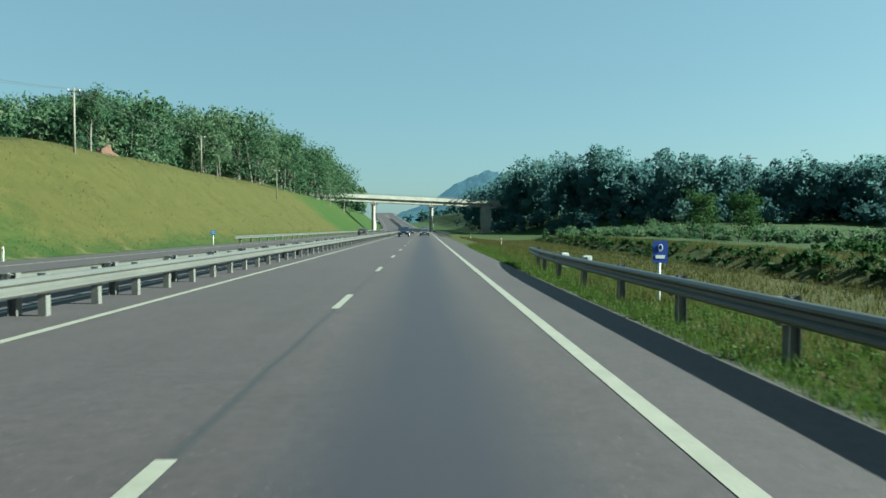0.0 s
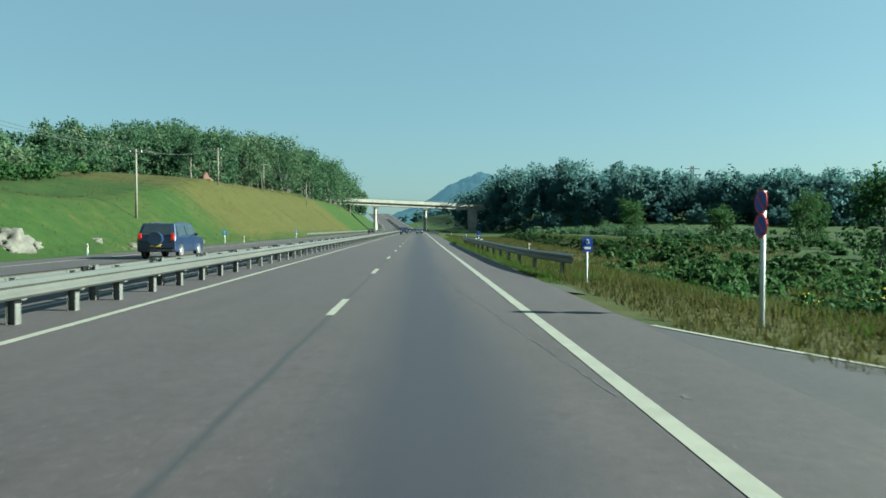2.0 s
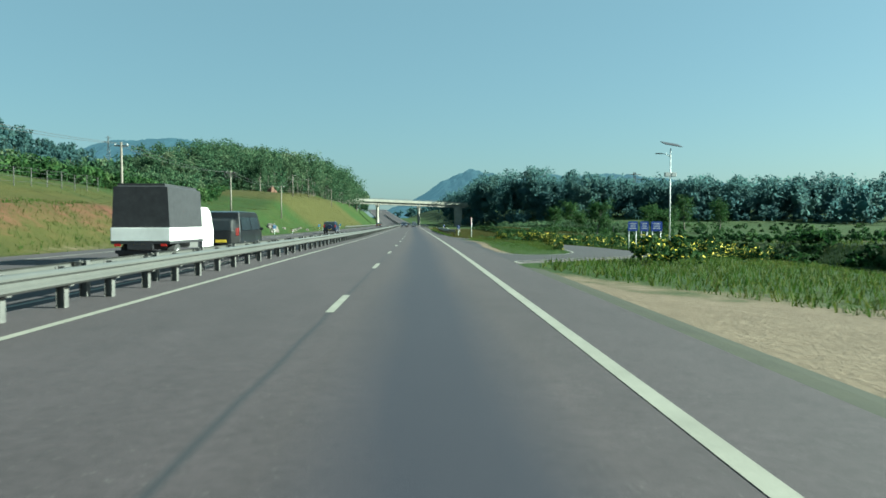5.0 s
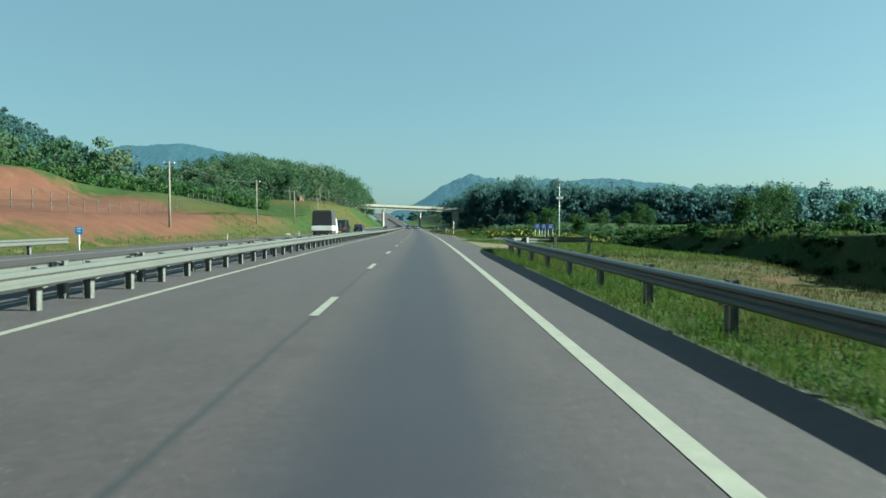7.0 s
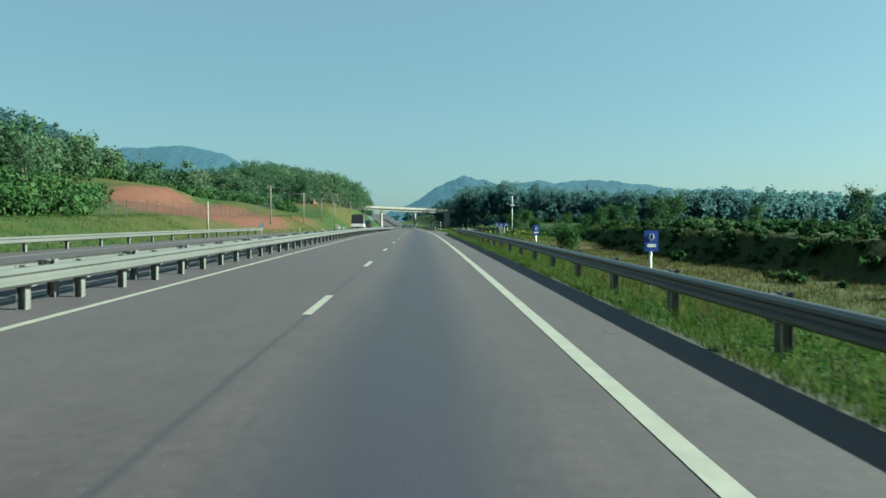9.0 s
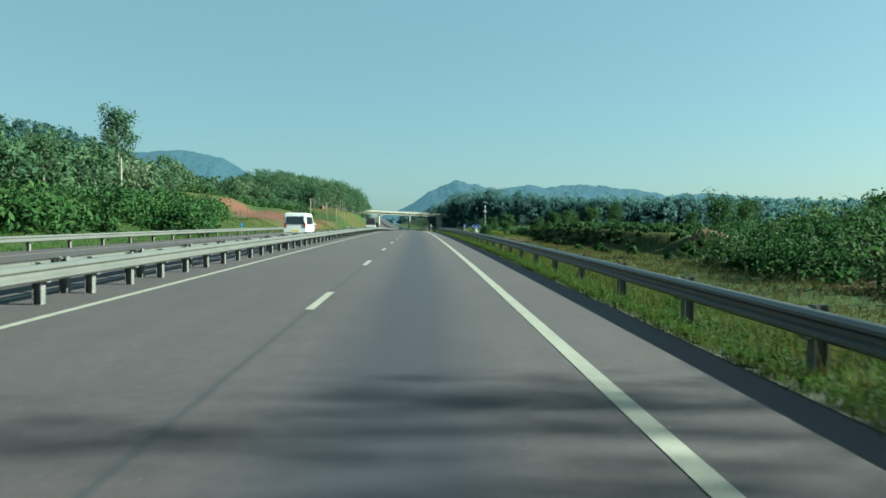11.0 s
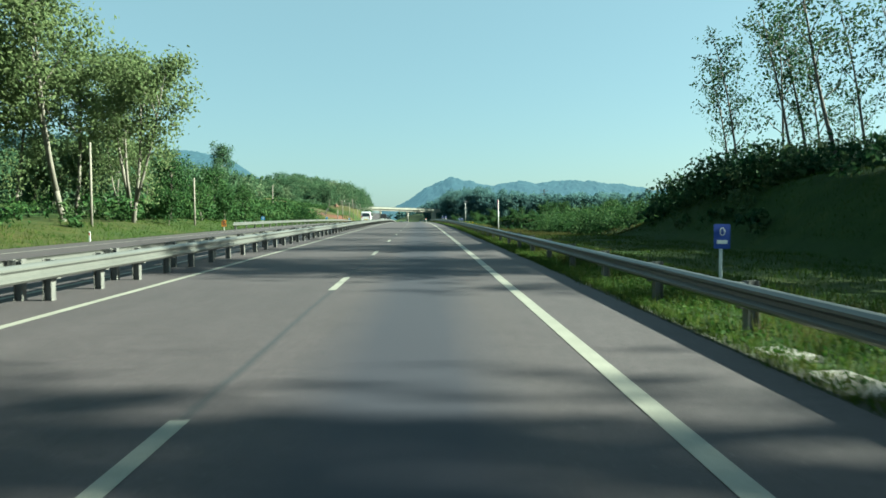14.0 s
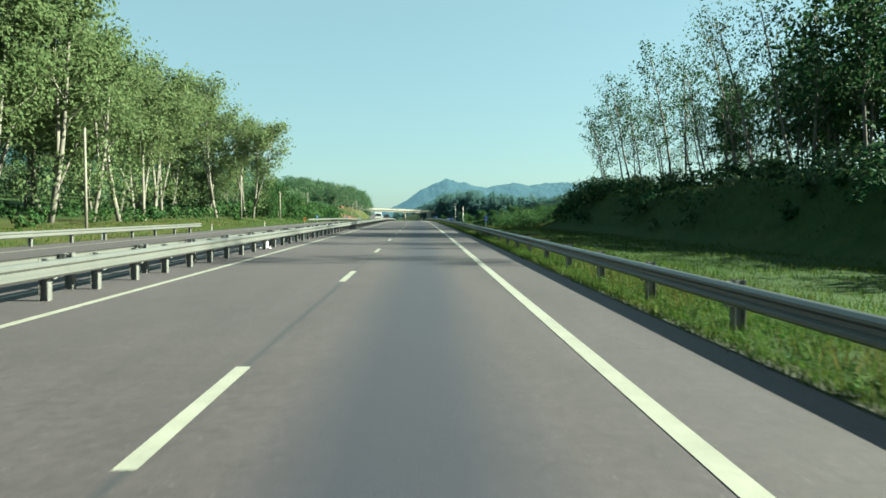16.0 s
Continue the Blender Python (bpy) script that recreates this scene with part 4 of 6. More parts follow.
def weeds(name, label, u0, u1, y0, y1, n, mat, seed):
    r = np.random.default_rng(seed)
    q = scatter(r, n, u0, u1, y0, y1)
    q = np.repeat(q, 9, 0)
    q = q + np.stack([r.normal(0, 0.09, len(q)), r.normal(0, 0.09, len(q)), r.uniform(0.0, 0.17, len(q))], -1)
    v, f = leaf_cards(q, 0.034, r)
    return tagged(link_mesh(name, v, f, mat), label, "weeds", kind="stuff")


weeds("verge_weeds", "low leafy weeds on the verge below the rail", 3.66, 5.8, -405, -122, 11000, LEAF_WEED, 51)
weeds("verge_weeds", "low leafy weeds on the verge below the rail", 3.66, 6.0, -24, 60, 3600, LEAF_WEED, 52)
weeds("verge_weeds", "low weeds on the lay-by island", 5.9, 8.8, -75, -52, 900, LEAF_WEED, 53)
p = scatter(rng, 260, 28, 75, 110, 215, lambda u, y: u > lerp(y, [110, 160, 215], [60, 45, 34]))
thicket("bushes", "pale green plants in front of the wood", p, rng.uniform(1.0, 3.0, len(p)), LEAF_HILL, 39, 10, 12, 0.32)


def tufts(name, label, u0, u1, y0, y1, n, mat, seed, h=(0.12, 0.3), blades=4, keep=None, width=0.012):
    """Grass blades in tufts on the ground, one triangle each."""
    r = np.random.default_rng(seed)
    p = scatter(r, n, u0, u1, y0, y1, keep)
    p = np.repeat(p, blades, 0) + np.append(r.normal(0, 0.05, (len(p) * blades, 2)), np.zeros((len(p) * blades, 1)), 1)
    m = len(p)
    a = r.uniform(0, 6.3, m)
    hh = r.uniform(*h, m)
    w = np.stack([np.cos(a), np.sin(a), 0 * a], -1) * (width * (0.6 + hh * 2))[:, None]
    tip = p + np.stack([r.normal(0, 0.4, m) * hh, r.normal(0, 0.4, m) * hh, hh], -1)
    low = np.array([0, 0, 0.05])
    v = np.stack([p - w - low, p + w - low, tip], 1).reshape(-1, 3)
    return tagged(link_mesh(name, v, np.arange(m * 3).reshape(-1, 3), mat), label, "grass", kind="stuff")


tufts("verge_grass", "green and straw-coloured grass under the guard rail", 3.75, 6.4, -405, -122, 34000, BLADE, 41, (0.06, 0.30), 4, None, 0.010)
tufts("verge_grass", "green and straw-coloured grass under the guard rail", 3.75, 6.8, -24, 70, 13000, BLADE, 42, (0.06, 0.28), 4, None, 0.011)
tufts("tall_grass", "long straw-tipped grass behind the guard rail", 4.3, 7.0, -405, -122, 9000, BLADE_DRY, 64, (0.20, 0.50), 5, lambda u, y: wave(u, y, 11, 12) > -0.1, 0.007)
tufts("tall_grass", "long straw-tipped grass behind the guard rail", 4.3, 8.0, -24, 70, 4500, BLADE_DRY, 65, (0.20, 0.50), 5, lambda u, y: wave(u, y, 11, 12) > -0.1, 0.007)
tufts("edge_grass", "short ragged grass creeping over the asphalt edge", 3.38, 4.05, -405, -122, 40000, BLADE, 61, (0.05, 0.18), 4, lambda u, y: u > 3.5 + 0.12 * wave(u, y, 3.0, 9), 0.015)
tufts("edge_grass", "short ragged grass creeping over the asphalt edge", 3.38, 4.05, -26, 60, 12500, BLADE, 62, (0.05, 0.18), 4, lambda u, y: u > 3.5 + 0.12 * wave(u, y, 3.0, 9), 0.015)
tufts("rough_grass", "dry grass on the verge before the lay-by", 4.2, 15, -50, -23, 9000, BLADE_DRY, 63, (0.08, 0.26), 3, lambda u, y: u > lerp(y, [-50, -46, -41, -36, -30, -23], [10.2, 7.4, 5.2, 4.2, 3.8, 3.6]), 0.02)
tufts("rough_grass", "rough dry grass on the low field", 6.0, 26, -260, -118, 30000, BLADE_DRY, 43, (0.10, 0.30), 3, None, 0.02)
tufts("rough_grass", "rough dry grass on the low field", 6.0, 30, -32, 130, 52000, BLADE_DRY, 44, (0.12, 0.36), 2, None, 0.02)
tufts("rough_grass", "short grass on the cut bank", -46, -20.3, -60, 170, 26000, BLADE_DRY, 45, (0.04, 0.11), 3, None, 0.018)
tufts("rough_grass", "grass strip beside the far carriageway", -28, -18.6, -425, -60, 30000, BLADE, 46, (0.08, 0.26), 2, lambda u, y: (-u < 21.5) | (np.abs(y + 108) > 30), 0.02)
tufts("rough_grass", "grass below the mound", 6.0, 33, -390, -256, 60000, BLADE, 47, (0.06, 0.22), 2, None, 0.02)

tufts("rough_grass", "rank green grass below the lay-by", 4.2, 30, -120, 0, 36000, BLADE, 49, (0.10, 0.34), 2, lambda u, y: u > lerp(y, [-120, -108, -98, -92, -88, -85, -80, -74, -66, -59, -53, -48, -45, -40, -36, 0], [10, 10, 6, 4.2, 5.0, 7.0, 10.4, 14.2, 16.4, 16.0, 14.9, 12.6, 10.4, 8.2, 7.0, 7.0]), 0.025)


# ---- lay-by on the right ----
def bay_z(u, y):
    """The lay-by's own even fall away from the road."""
    return float(road_z(y)) - 0.006 - 0.043 * min(max(u - 3.15, 0.0), 16.75)


def flat_sheet(name, outline, mat, h, parent=None, step=1.5, label="", category="", kind=""):
    """A paved patch over the ground inside an outline of (u, y), cut into a fine grid so that it follows the ground."""
    poly = np.array(outline, float)
    bm = bmesh.new()
    bm.faces.new([bm.verts.new((u, y, 0)) for u, y in outline])
    for axis in (0, 1):
        lo, hi = poly[:, axis].min(), poly[:, axis].max()
        for c in np.arange(lo + step, hi, step):
            no = (1, 0, 0) if axis == 0 else (0, 1, 0)
            co = (c, 0, 0) if axis == 0 else (0, c, 0)
            bmesh.ops.bisect_plane(bm, geom=bm.verts[:] + bm.edges[:] + bm.faces[:], plane_co=co, plane_no=no)
    bmesh.ops.triangulate(bm, faces=bm.faces[:])
    if bm.faces and sum(f.normal.z for f in bm.faces) < 0:
        bmesh.ops.reverse_faces(bm, faces=bm.faces[:])
    uvs = []
    for v in bm.verts:
        u, y = v.co.x, v.co.y
        x = float(road_x(y)) + u
        uvs.append((u, y))
        v.co = (x, y, bay_z(u, y) + h)
    rim = [e for e in bm.edges if e.is_boundary]
    low = bmesh.ops.extrude_edge_only(bm, edges=rim)
    bm.verts.index_update()
    for g in low["geom"]:
        if isinstance(g, bmesh.types.BMVert):
            x, y = g.co.x, g.co.y
            uvs.append((x - float(road_x(y)), y))
            g.co.z -= 0.12
    me = bpy.data.meshes.new(name)
    bm.to_mesh(me)
    bm.free()
    me.materials.append(mat)
    lay = me.uv_layers.new(name="uv")
    for loop, d in zip(me.loops, lay.data):
        d.uv = uvs[loop.vertex_index]
    ob = new(name, me)
    ob.parent = parent
    return tagged(ob, label, category, "", kind)


bay = [(3.15, -30), (3.6, -35.2), (4.5, -37.0), (5.4, -38.6), (7.5, -41.8), (10.0, -45.0), (12.5, -48.5), (14.5, -53.0), (15.6, -59.0), (16.0, -66.0), (15.4, -70.5), (13.4, -74.5),
       (9.6, -80.5), (6.4, -85.3), (4.2, -88.6), (3.5, -90.2), (3.15, -91.5)]
flat_sheet("pavement", bay, ASPHALT_PLAIN, 0.0, None, 1.5, "patched grey asphalt of the lay-by", "pavement", "structure")
ri = np.random.default_rng(19)


def isle_edge(y):
    """Road-side edge of the island, slanting in towards the road."""
    return lerp(y, [-80, -77, -68, -62.5, -57, -52, -49, -43.4], [3.85, 3.85, 4.0, 4.4, 4.6, 4.45, 4.2, 3.85])


def isle_back(y):
    return lerp(y, [-81, -80, -78, -75.2, -72.5, -69, -62, -56, -51, -47.5, -44.5], [5.0, 6.5, 7.7, 8.8, 9.3, 9.6, 10.3, 10.8, 9.6, 7.4, 5.0])


island = [(float(isle_edge(yy)) + 0.16 * abs(math.sin(yy * 0.31)) + ri.uniform(-0.07, 0.07), float(yy)) for yy in np.arange(-43.5, -79.0, -0.8)] + [(4.3, -80.2), (5.2, -81.2)] + [(float(isle_back(yy)), float(yy)) for yy in np.arange(-80, -44, 1.5)]
isle = flat_sheet("grass_island", island, GROUND, 0.005, None, 0.8, "grass island between road and lay-by with sandy edge", "traffic island", "structure")
att = isle.data.color_attributes.new("cover", "FLOAT_COLOR", "POINT")
att.data.foreach_set("color", np.array([(0.0, 0.25, max(0.0, min(1.3, 1.3 - 1.0 * (v.co.x - float(road_x(v.co.y)) - float(isle_edge(v.co.y))))) * float(lerp(v.co.y, [-58, -50, -44], [1.0, 0.55, 0.3])), 1.0) for v in isle.data.vertices], np.float32).ravel())
tufts("island_grass", "grass on the lay-by island", 4.35, 11.2, -81, -44, 26000, BLADE, 48, (0.05, 0.17), 4, lambda u, y: (u < isle_back(y) - 0.15) & (u > isle_edge(y) + 0.6 + 0.15 * wave(u, y, 3.0, 4)), 0.016)
tufts("island_grass", "long dry grass along the lay-by kerb", 5.0, 11.2, -70, -44, 6000, BLADE, 66, (0.20, 0.50), 5, lambda u, y: (u < isle_back(y) - 0.1) & (u > isle_back(y) - 1.8) & (wave(u, y, 6, 15) > -0.15), 0.009)


def kerb_line(name, pts, width=0.11, h=0.012):
    vs, fs = [], []
    P = [Vector((float(road_x(y)) + u, y, bay_z(u, y) + h)) for u, y in pts]
    for i, p in enumerate(P):
        d = (P[min(i + 1, len(P) - 1)] - P[max(i - 1, 0)]).normalized()
        s = Vector((-d.y, d.x, 0)).normalized() * width / 2
        vs += [tuple(p - s), tuple(p + s)]
        if i:
            fs.append((2 * i - 2, 2 * i - 1, 2 * i + 1, 2 * i))
    return link_mesh(name, vs, fs, PAINT, LINES)


kerb_line("bay_line", [(4.0, -80.2), (4.4, -80.9), (5.1, -81.4), (6.4, -80.6), (7.8, -78.3), (8.95, -75.3), (9.45, -72.5), (9.75, -69)])
kerb_line("bay_line", [(15.85, -66), (15.25, -70.4), (13.25, -74.4), (9.45, -80.4), (6.3, -85.1), (4.3, -88.2), (3.7, -89.2), (3.55, -90.0), (3.7, -90.6)], 0.14)
kerb_line("bay_line", [(3.6, -35.4), (4.5, -37.2), (5.4, -38.8), (7.4, -42.0), (9.9, -45.2), (12.4, -48.7)])

# ---- signs and posts ----
BLUE = plain("sign_blue", (0.012, 0.034, 0.20), (0.018, 0.048, 0.27), 4.0, 30.0, 0.45, 0, 0.0)
BLUE_PALE = plain("small_sign_blue", (0.03, 0.17, 0.42), (0.05, 0.24, 0.52), 4.0, 30.0, 0.45, 0, 0.0)
SIGN_WHITE = plain("sign_white", (0.4898, 0.5056, 0.5056), (0.6320, 0.6320, 0.6162), 5.0, 40.0, 0.5, 0, 0.05)
SIGN_RED = plain("sign_red", (0.32, 0.02, 0.03), (0.42, 0.03, 0.04), 5.0, 40.0, 0.5, 0, 0.0)
POLE_WHITE = plain("painted_pole", (0.3792, 0.3871, 0.3871), (0.5530, 0.5609, 0.5530), 2.0, 20.0, 0.5, 0, 0.1)
POLE_CONCRETE = plain("pole_concrete", (0.0869, 0.0790, 0.0672), (0.1738, 0.1580, 0.1343), 1.2, 14.0, 0.85, 0, 0.2)
DARK_METAL = plain("dark_metal", (0.03, 0.03, 0.035), (0.07, 0.07, 0.075), 3.0, 30.0, 0.5, 0.4, 0.1)
WIRE = plain("cable", (0.02, 0.02, 0.02), (0.04, 0.04, 0.04), 3.0, 30.0, 0.7, 0, 0.0)
ORANGE = plain("chevron_orange", (0.60, 0.19, 0.02), (0.72, 0.26, 0.03), 3.0, 30.0, 0.5, 0, 0.0)


def on_ground(u, y, turn=0.0, sink=0.0):
    x = float(road_x(y)) + u
    return pose(x, y, float(ground_z(x, y)) - sink, 0, 0, turn)


def pole_part(name, parent, r0, r1, h, mat, x=0.0, y=0.0, sides=12, label=""):
    v, f = tube([(x, y, -0.3), (x, y, h)], [r0, r1], sides)
    ob = link_mesh(name, v, f, mat, parent, label)
    ob.data.shade_smooth()
    return ob


def plate(name, parent, w, h, x, z, mat, y=-0.03, label="", thick=0.012):
    """A thin panel with rounded corners, facing -y."""
    bm = bmesh.new()
    r = min(w, h) * 0.08
    ring = []
    for cx, cz, a0 in ((w / 2 - r, h / 2 - r, 0), (-w / 2 + r, h / 2 - r, 90), (-w / 2 + r, -h / 2 + r, 180), (w / 2 - r, -h / 2 + r, 270)):
        for a in (0, 45, 90):
            t = radians(a0 + a)
            ring.append((x + cx + r * math.cos(t), z + cz + r * math.sin(t)))
    fr = [bm.verts.new((a, y, b)) for a, b in ring]
    bk = [bm.verts.new((a, y + thick, b)) for a, b in ring]
    bm.faces.new(fr)
    bm.faces.new(bk[::-1])
    for i in range(len(ring)):
        j = (i + 1) % len(ring)
        bm.faces.new((fr[i], bk[i], bk[j], fr[j]))
    bmesh.ops.recalc_face_normals(bm, faces=bm.faces[:])
    return part(name, bm, mat, parent, label)


def bars(parent, x, z, w, rows, mat, y, gap=0.09, th=0.035):
    """Writing too small to read, as plain bars."""
    for i in range(rows):
        part("lettering_bar", bm_box(w * (1.0, 0.72, 0.86)[i % 3], 0.004, th, x, y, z - i * gap, 0), mat, parent)


def km_sign(u, y, turn=0.0, h=1.30, label="small blue roadside plate on a thin white post"):
    top = empty("kilometre_sign", on_ground(u, y, turn), label, "road sign", "blue plates along the verge")
    pole_part("post", top, 0.032, 0.03, h, POLE_WHITE)
    pl = plate("plate", top, 0.32, 0.47, 0, h - 0.12, BLUE, -0.06)
    ring = [(0.045 * math.cos(q), -0.066, h - 0.03 + 0.07 * math.sin(q)) for q in np.linspace(0, 2 * math.pi, 25)]
    link_mesh("figure", *tube(ring, [0.008] * 25, 5), SIGN_WHITE, pl)
    bars(pl, 0, h - 0.26, 0.20, 1, SIGN_WHITE, -0.064, 0.09, 0.07)
    return top


for u, y in ((4.95, 15.5), (5.1, -24.2), (5.4, -180.0), (5.25, -197.5), (5.75, -323.0)):
    km_sign(u, y)


def left_plate(u, y):
    top = empty("kilometre_sign", on_ground(u, y), "small pale blue plate on a short post beside the far shoulder", "road sign", "blue plates along the far shoulder")
    pole_part("post", top, 0.03, 0.028, 1.15, POLE_WHITE)
    pl = plate("plate", top, 0.42, 0.42, 0, 1.15, BLUE_PALE, -0.05)
    bars(pl, 0, 1.22, 0.22, 2, SIGN_WHITE, -0.054, 0.14, 0.07)


for u, y in ((-18.75, 24.0), (-18.75, -22.0), (-18.8, -125), (-18.9, -182), (-18.9, -247), (-18.9, 66)):
    left_plate(u, y)


def disc_sign(u, y, h, label, turn=-86.0):
    """Stopping-ban discs, one over the other, on a white post."""
    top = empty("traffic_sign", on_ground(u, y, turn), label, "road sign")
    pole_part("post", top, 0.045, 0.042, h, POLE_WHITE)
    for k in range(2):
        z = h - 0.20 - 0.43 * k
        for nm, r, yy, mat in (("rim", 0.215, -0.055, SIGN_RED), ("disc", 0.18, -0.060, BLUE)):
            v, f = tube([(0, yy, z), (0, yy + 0.012, z)], [r, r], 28)
            link_mesh(nm, v, f, mat, top)
        bm = bm_box(0.34, 0.004, 0.035, 0, -0.064, -0.017)
        for vv in bm.verts:
            vv.co = Matrix.Translation((0, 0, z)) @ Matrix.Rotation(radians(45), 4, "Y") @ vv.co
        part("slash", bm, SIGN_RED, top)


disc_sign(6.0, -34.1, 2.45, "two blue and red discs on a white post at the lay-by")
disc_sign(7.1, -270.0, 2.9, "two blue and red discs on a tall post below the verge")


def delineator(u, y, label="thin white marker post in the grass"):
    top = empty("marker_post", on_ground(u, y), label, "marker post", "marker posts along the verge")
    part("shaft", bm_box(0.09, 0.04, 0.95, 0, 0, -0.1, 0.008), SIGN_WHITE, top)
    part("reflector", bm_box(0.06, 0.006, 0.14, 0, -0.022, 0.62, 0), SIGN_RED, top, "dark red reflector band")


for u, y in ((6.8, -1), (7.5, 72), (6.5, 105), (-19.3, -4), (-19.3, 34), (-19.4, -48), (-19.4, -92), (-19.6, -316), (-19.6, -340), (-19.6, -292)):
    delineator(u, y)


def info_boards():
    """Three blue boards on a row of posts by the lay-by."""
    base = on_ground(16.6, -61.5)
    for k, (x, w, posts) in enumerate(((0.0, 0.76, (-0.28, 0.28)), (0.92, 0.66, (-0.22, 0.22)), (1.90, 0.88, (-0.32, 0.32)))):
        top = empty("information_board", base @ pose(x, 0, 0), "blue information board with white writing on white posts", "road sign", "blue boards at the lay-by")
        for px in posts:
            pole_part("post", top, 0.035, 0.035, 2.2, POLE_WHITE, px)
        pl = plate("board", top, w, 0.76, 0, 2.02, BLUE, -0.06)
        bars(pl, 0, 2.22, w * 0.7, 4, SIGN_WHITE, -0.064, 0.13, 0.04)


info_boards()


def solar_lamp():
    top = empty("solar_street_lamp", on_ground(20.0, -60.2), "white solar street lamp with panel, battery box and bracket arm", "street lamp")
    pole_part("pole", top, 0.065, 0.045, 8.4, POLE_WHITE, sides=14)
    bm = bm_box(1.45, 1.2, 0.05, 0, 0, 0, 0.01)
    for v in bm.verts:
        v.co = Matrix.Translation((0.05, 0, 8.72)) @ Matrix.Rotation(radians(16), 4, "X") @ Matrix.Rotation(radians(9), 4, "Y") @ v.co
    part("solar_panel", bm, DARK_METAL, top, "dark tilted solar panel")
    v, f = tube([(0, 0, 7.75), (-0.35, 0, 7.95), (-0.75, 0, 8.0)], [0.035, 0.03, 0.028], 8)
    arm = link_mesh("arm", v, f, POLE_WHITE, top)
    part("lamp_head", bm_box(0.55, 0.20, 0.08, -0.95, 0, 7.96, 0.03), DARK_METAL, arm)
    part("battery_box", bm_box(0.36, 0.32, 0.34, -0.28, 0, 6.15, 0.02), POLE_WHITE, top)
    part("battery_box", bm_box(0.36, 0.32, 0.34, 0.28, 0, 6.15, 0.02), POLE_WHITE, top)


solar_lamp()


def white_cap_blocks():
    """Pale cube caps at the turned-back rail ends."""
    for u, y in ((5.9, 31.0), (6.3, 28.5)):
        top = empty("concrete_block", on_ground(u, y), "whitewashed concrete block behind the rail end", "concrete block", "blocks at the rail ends")
        part("body", bm_box(0.32, 0.32, 0.75, 0, 0, -0.1, 0.03), SIGN_WHITE, top)


white_cap_blocks()
marker = empty("white_marker", pose(*at(-6.72, -354.3)), "short white marker box under the median rail", "marker")
part("body", bm_box(0.24, 0.30, 0.38, 0, 0, 0, 0.04), SIGN_WHITE, marker)
part("foot", bm_box(0.42, 0.42, 0.05, 0, 0, 0, 0.01), SIGN_WHITE, marker)
chev = empty("chevron_board", on_ground(-18.2, -267.5), "orange and black chevron board at the rail end", "road sign")
pole_part("post", chev, 0.03, 0.03, 0.9, POLE_WHITE)
pl = plate("board", chev, 0.42, 0.55, 0, 0.75, ORANGE, -0.05)
for k in range(3):
    bm = bm_box(0.40, 0.004, 0.06, 0, -0.054, 0)
    for v in bm.verts:
        v.co = Matrix.Translation((0, 0, 0.60 + 0.15 * k)) @ Matrix.Rotation(radians(28), 4, "Y") @ v.co
    part("stripe", bm, DARK_METAL, pl)


# ---- power line on the bank ----
def power_pole(u, y, h, label, arm=True):
    m = on_ground(u, y)
    top = empty("utility_pole", m, label, "utility pole", "poles on the bank")
    pole_part("shaft", top, 0.11, 0.08, h, POLE_CONCRETE)
    if arm:
        part("crossarm", bm_box(1.1, 0.08, 0.10, 0, 0, h - 0.35, 0.01), POLE_CONCRETE, top)
        for x in (-0.48, 0.0, 0.48):
            v, f = tube([(x, 0, h - 0.28), (x, 0, h - 0.12)], [0.045, 0.03], 8)
            link_mesh("insulator", v, f, SIGN_WHITE, top)
    return m.translation + Vector((0, 0, h - 0.12))


tops = []
for k, (u, y, h) in enumerate(((-30.5, 152, 6.0), (-32.8, 108.7, 5.4), (-30.3, 64.4, 5.6), (-25.0, 18.5, 6.2), (-24.4, -21.8, 6.2), (-23.6, -59.5, 6.2), (-22.9, -98.4, 6.0))):
    tops.append(power_pole(u, y, h, "slender grey concrete power pole with a short crossarm"))
power_pole(-20.5, -141.5, 3.6, "short dark leaning pole beside the far rail", False)
power_pole(-24.5, -331.0, 7.5, "bare concrete pole at the edge of the grove", False)
power_pole(-26.0, -277.0, 6.6, "bare concrete pole at the edge of the grove", False)
power_pole(-24.0, -257.0, 5.0, "bare concrete pole at the edge of the grove", False)
power_pole(-28.5, -190.0, 6.0, "bare concrete pole at the edge of the wood", False)
for x in (-0.48, 0.48):
    items = []
    for a, b in zip(tops, tops[1:]):
        pts = [a.lerp(b, s) + Vector((x, 0, -1.0 * 4 * s * (1 - s) * 0.6)) for s in np.linspace(0, 1, 13)]
        items.append(tube(pts, [0.016] * 13, 4))
    tagged(link_mesh("power_cable", *merge(items), WIRE), "thin sagging cable between power poles", "cable", "power cables")
coil = empty("cable_coil", Matrix.Translation(tops[4] + Vector((0, -0.2, -0.45))), "coiled spare cable hung on a pole", "cable")
items = []
for k in range(2):
    c = [(0.30 * math.cos(a) + (k - 0.5) * 0.86, 0.02 * k - 0.1, 0.36 * math.sin(a)) for a in np.linspace(0, 2 * math.pi, 20)]
    items.append(tube(c, [0.06] * 20, 5))
link_mesh("loop", *merge(items), WIRE, coil)


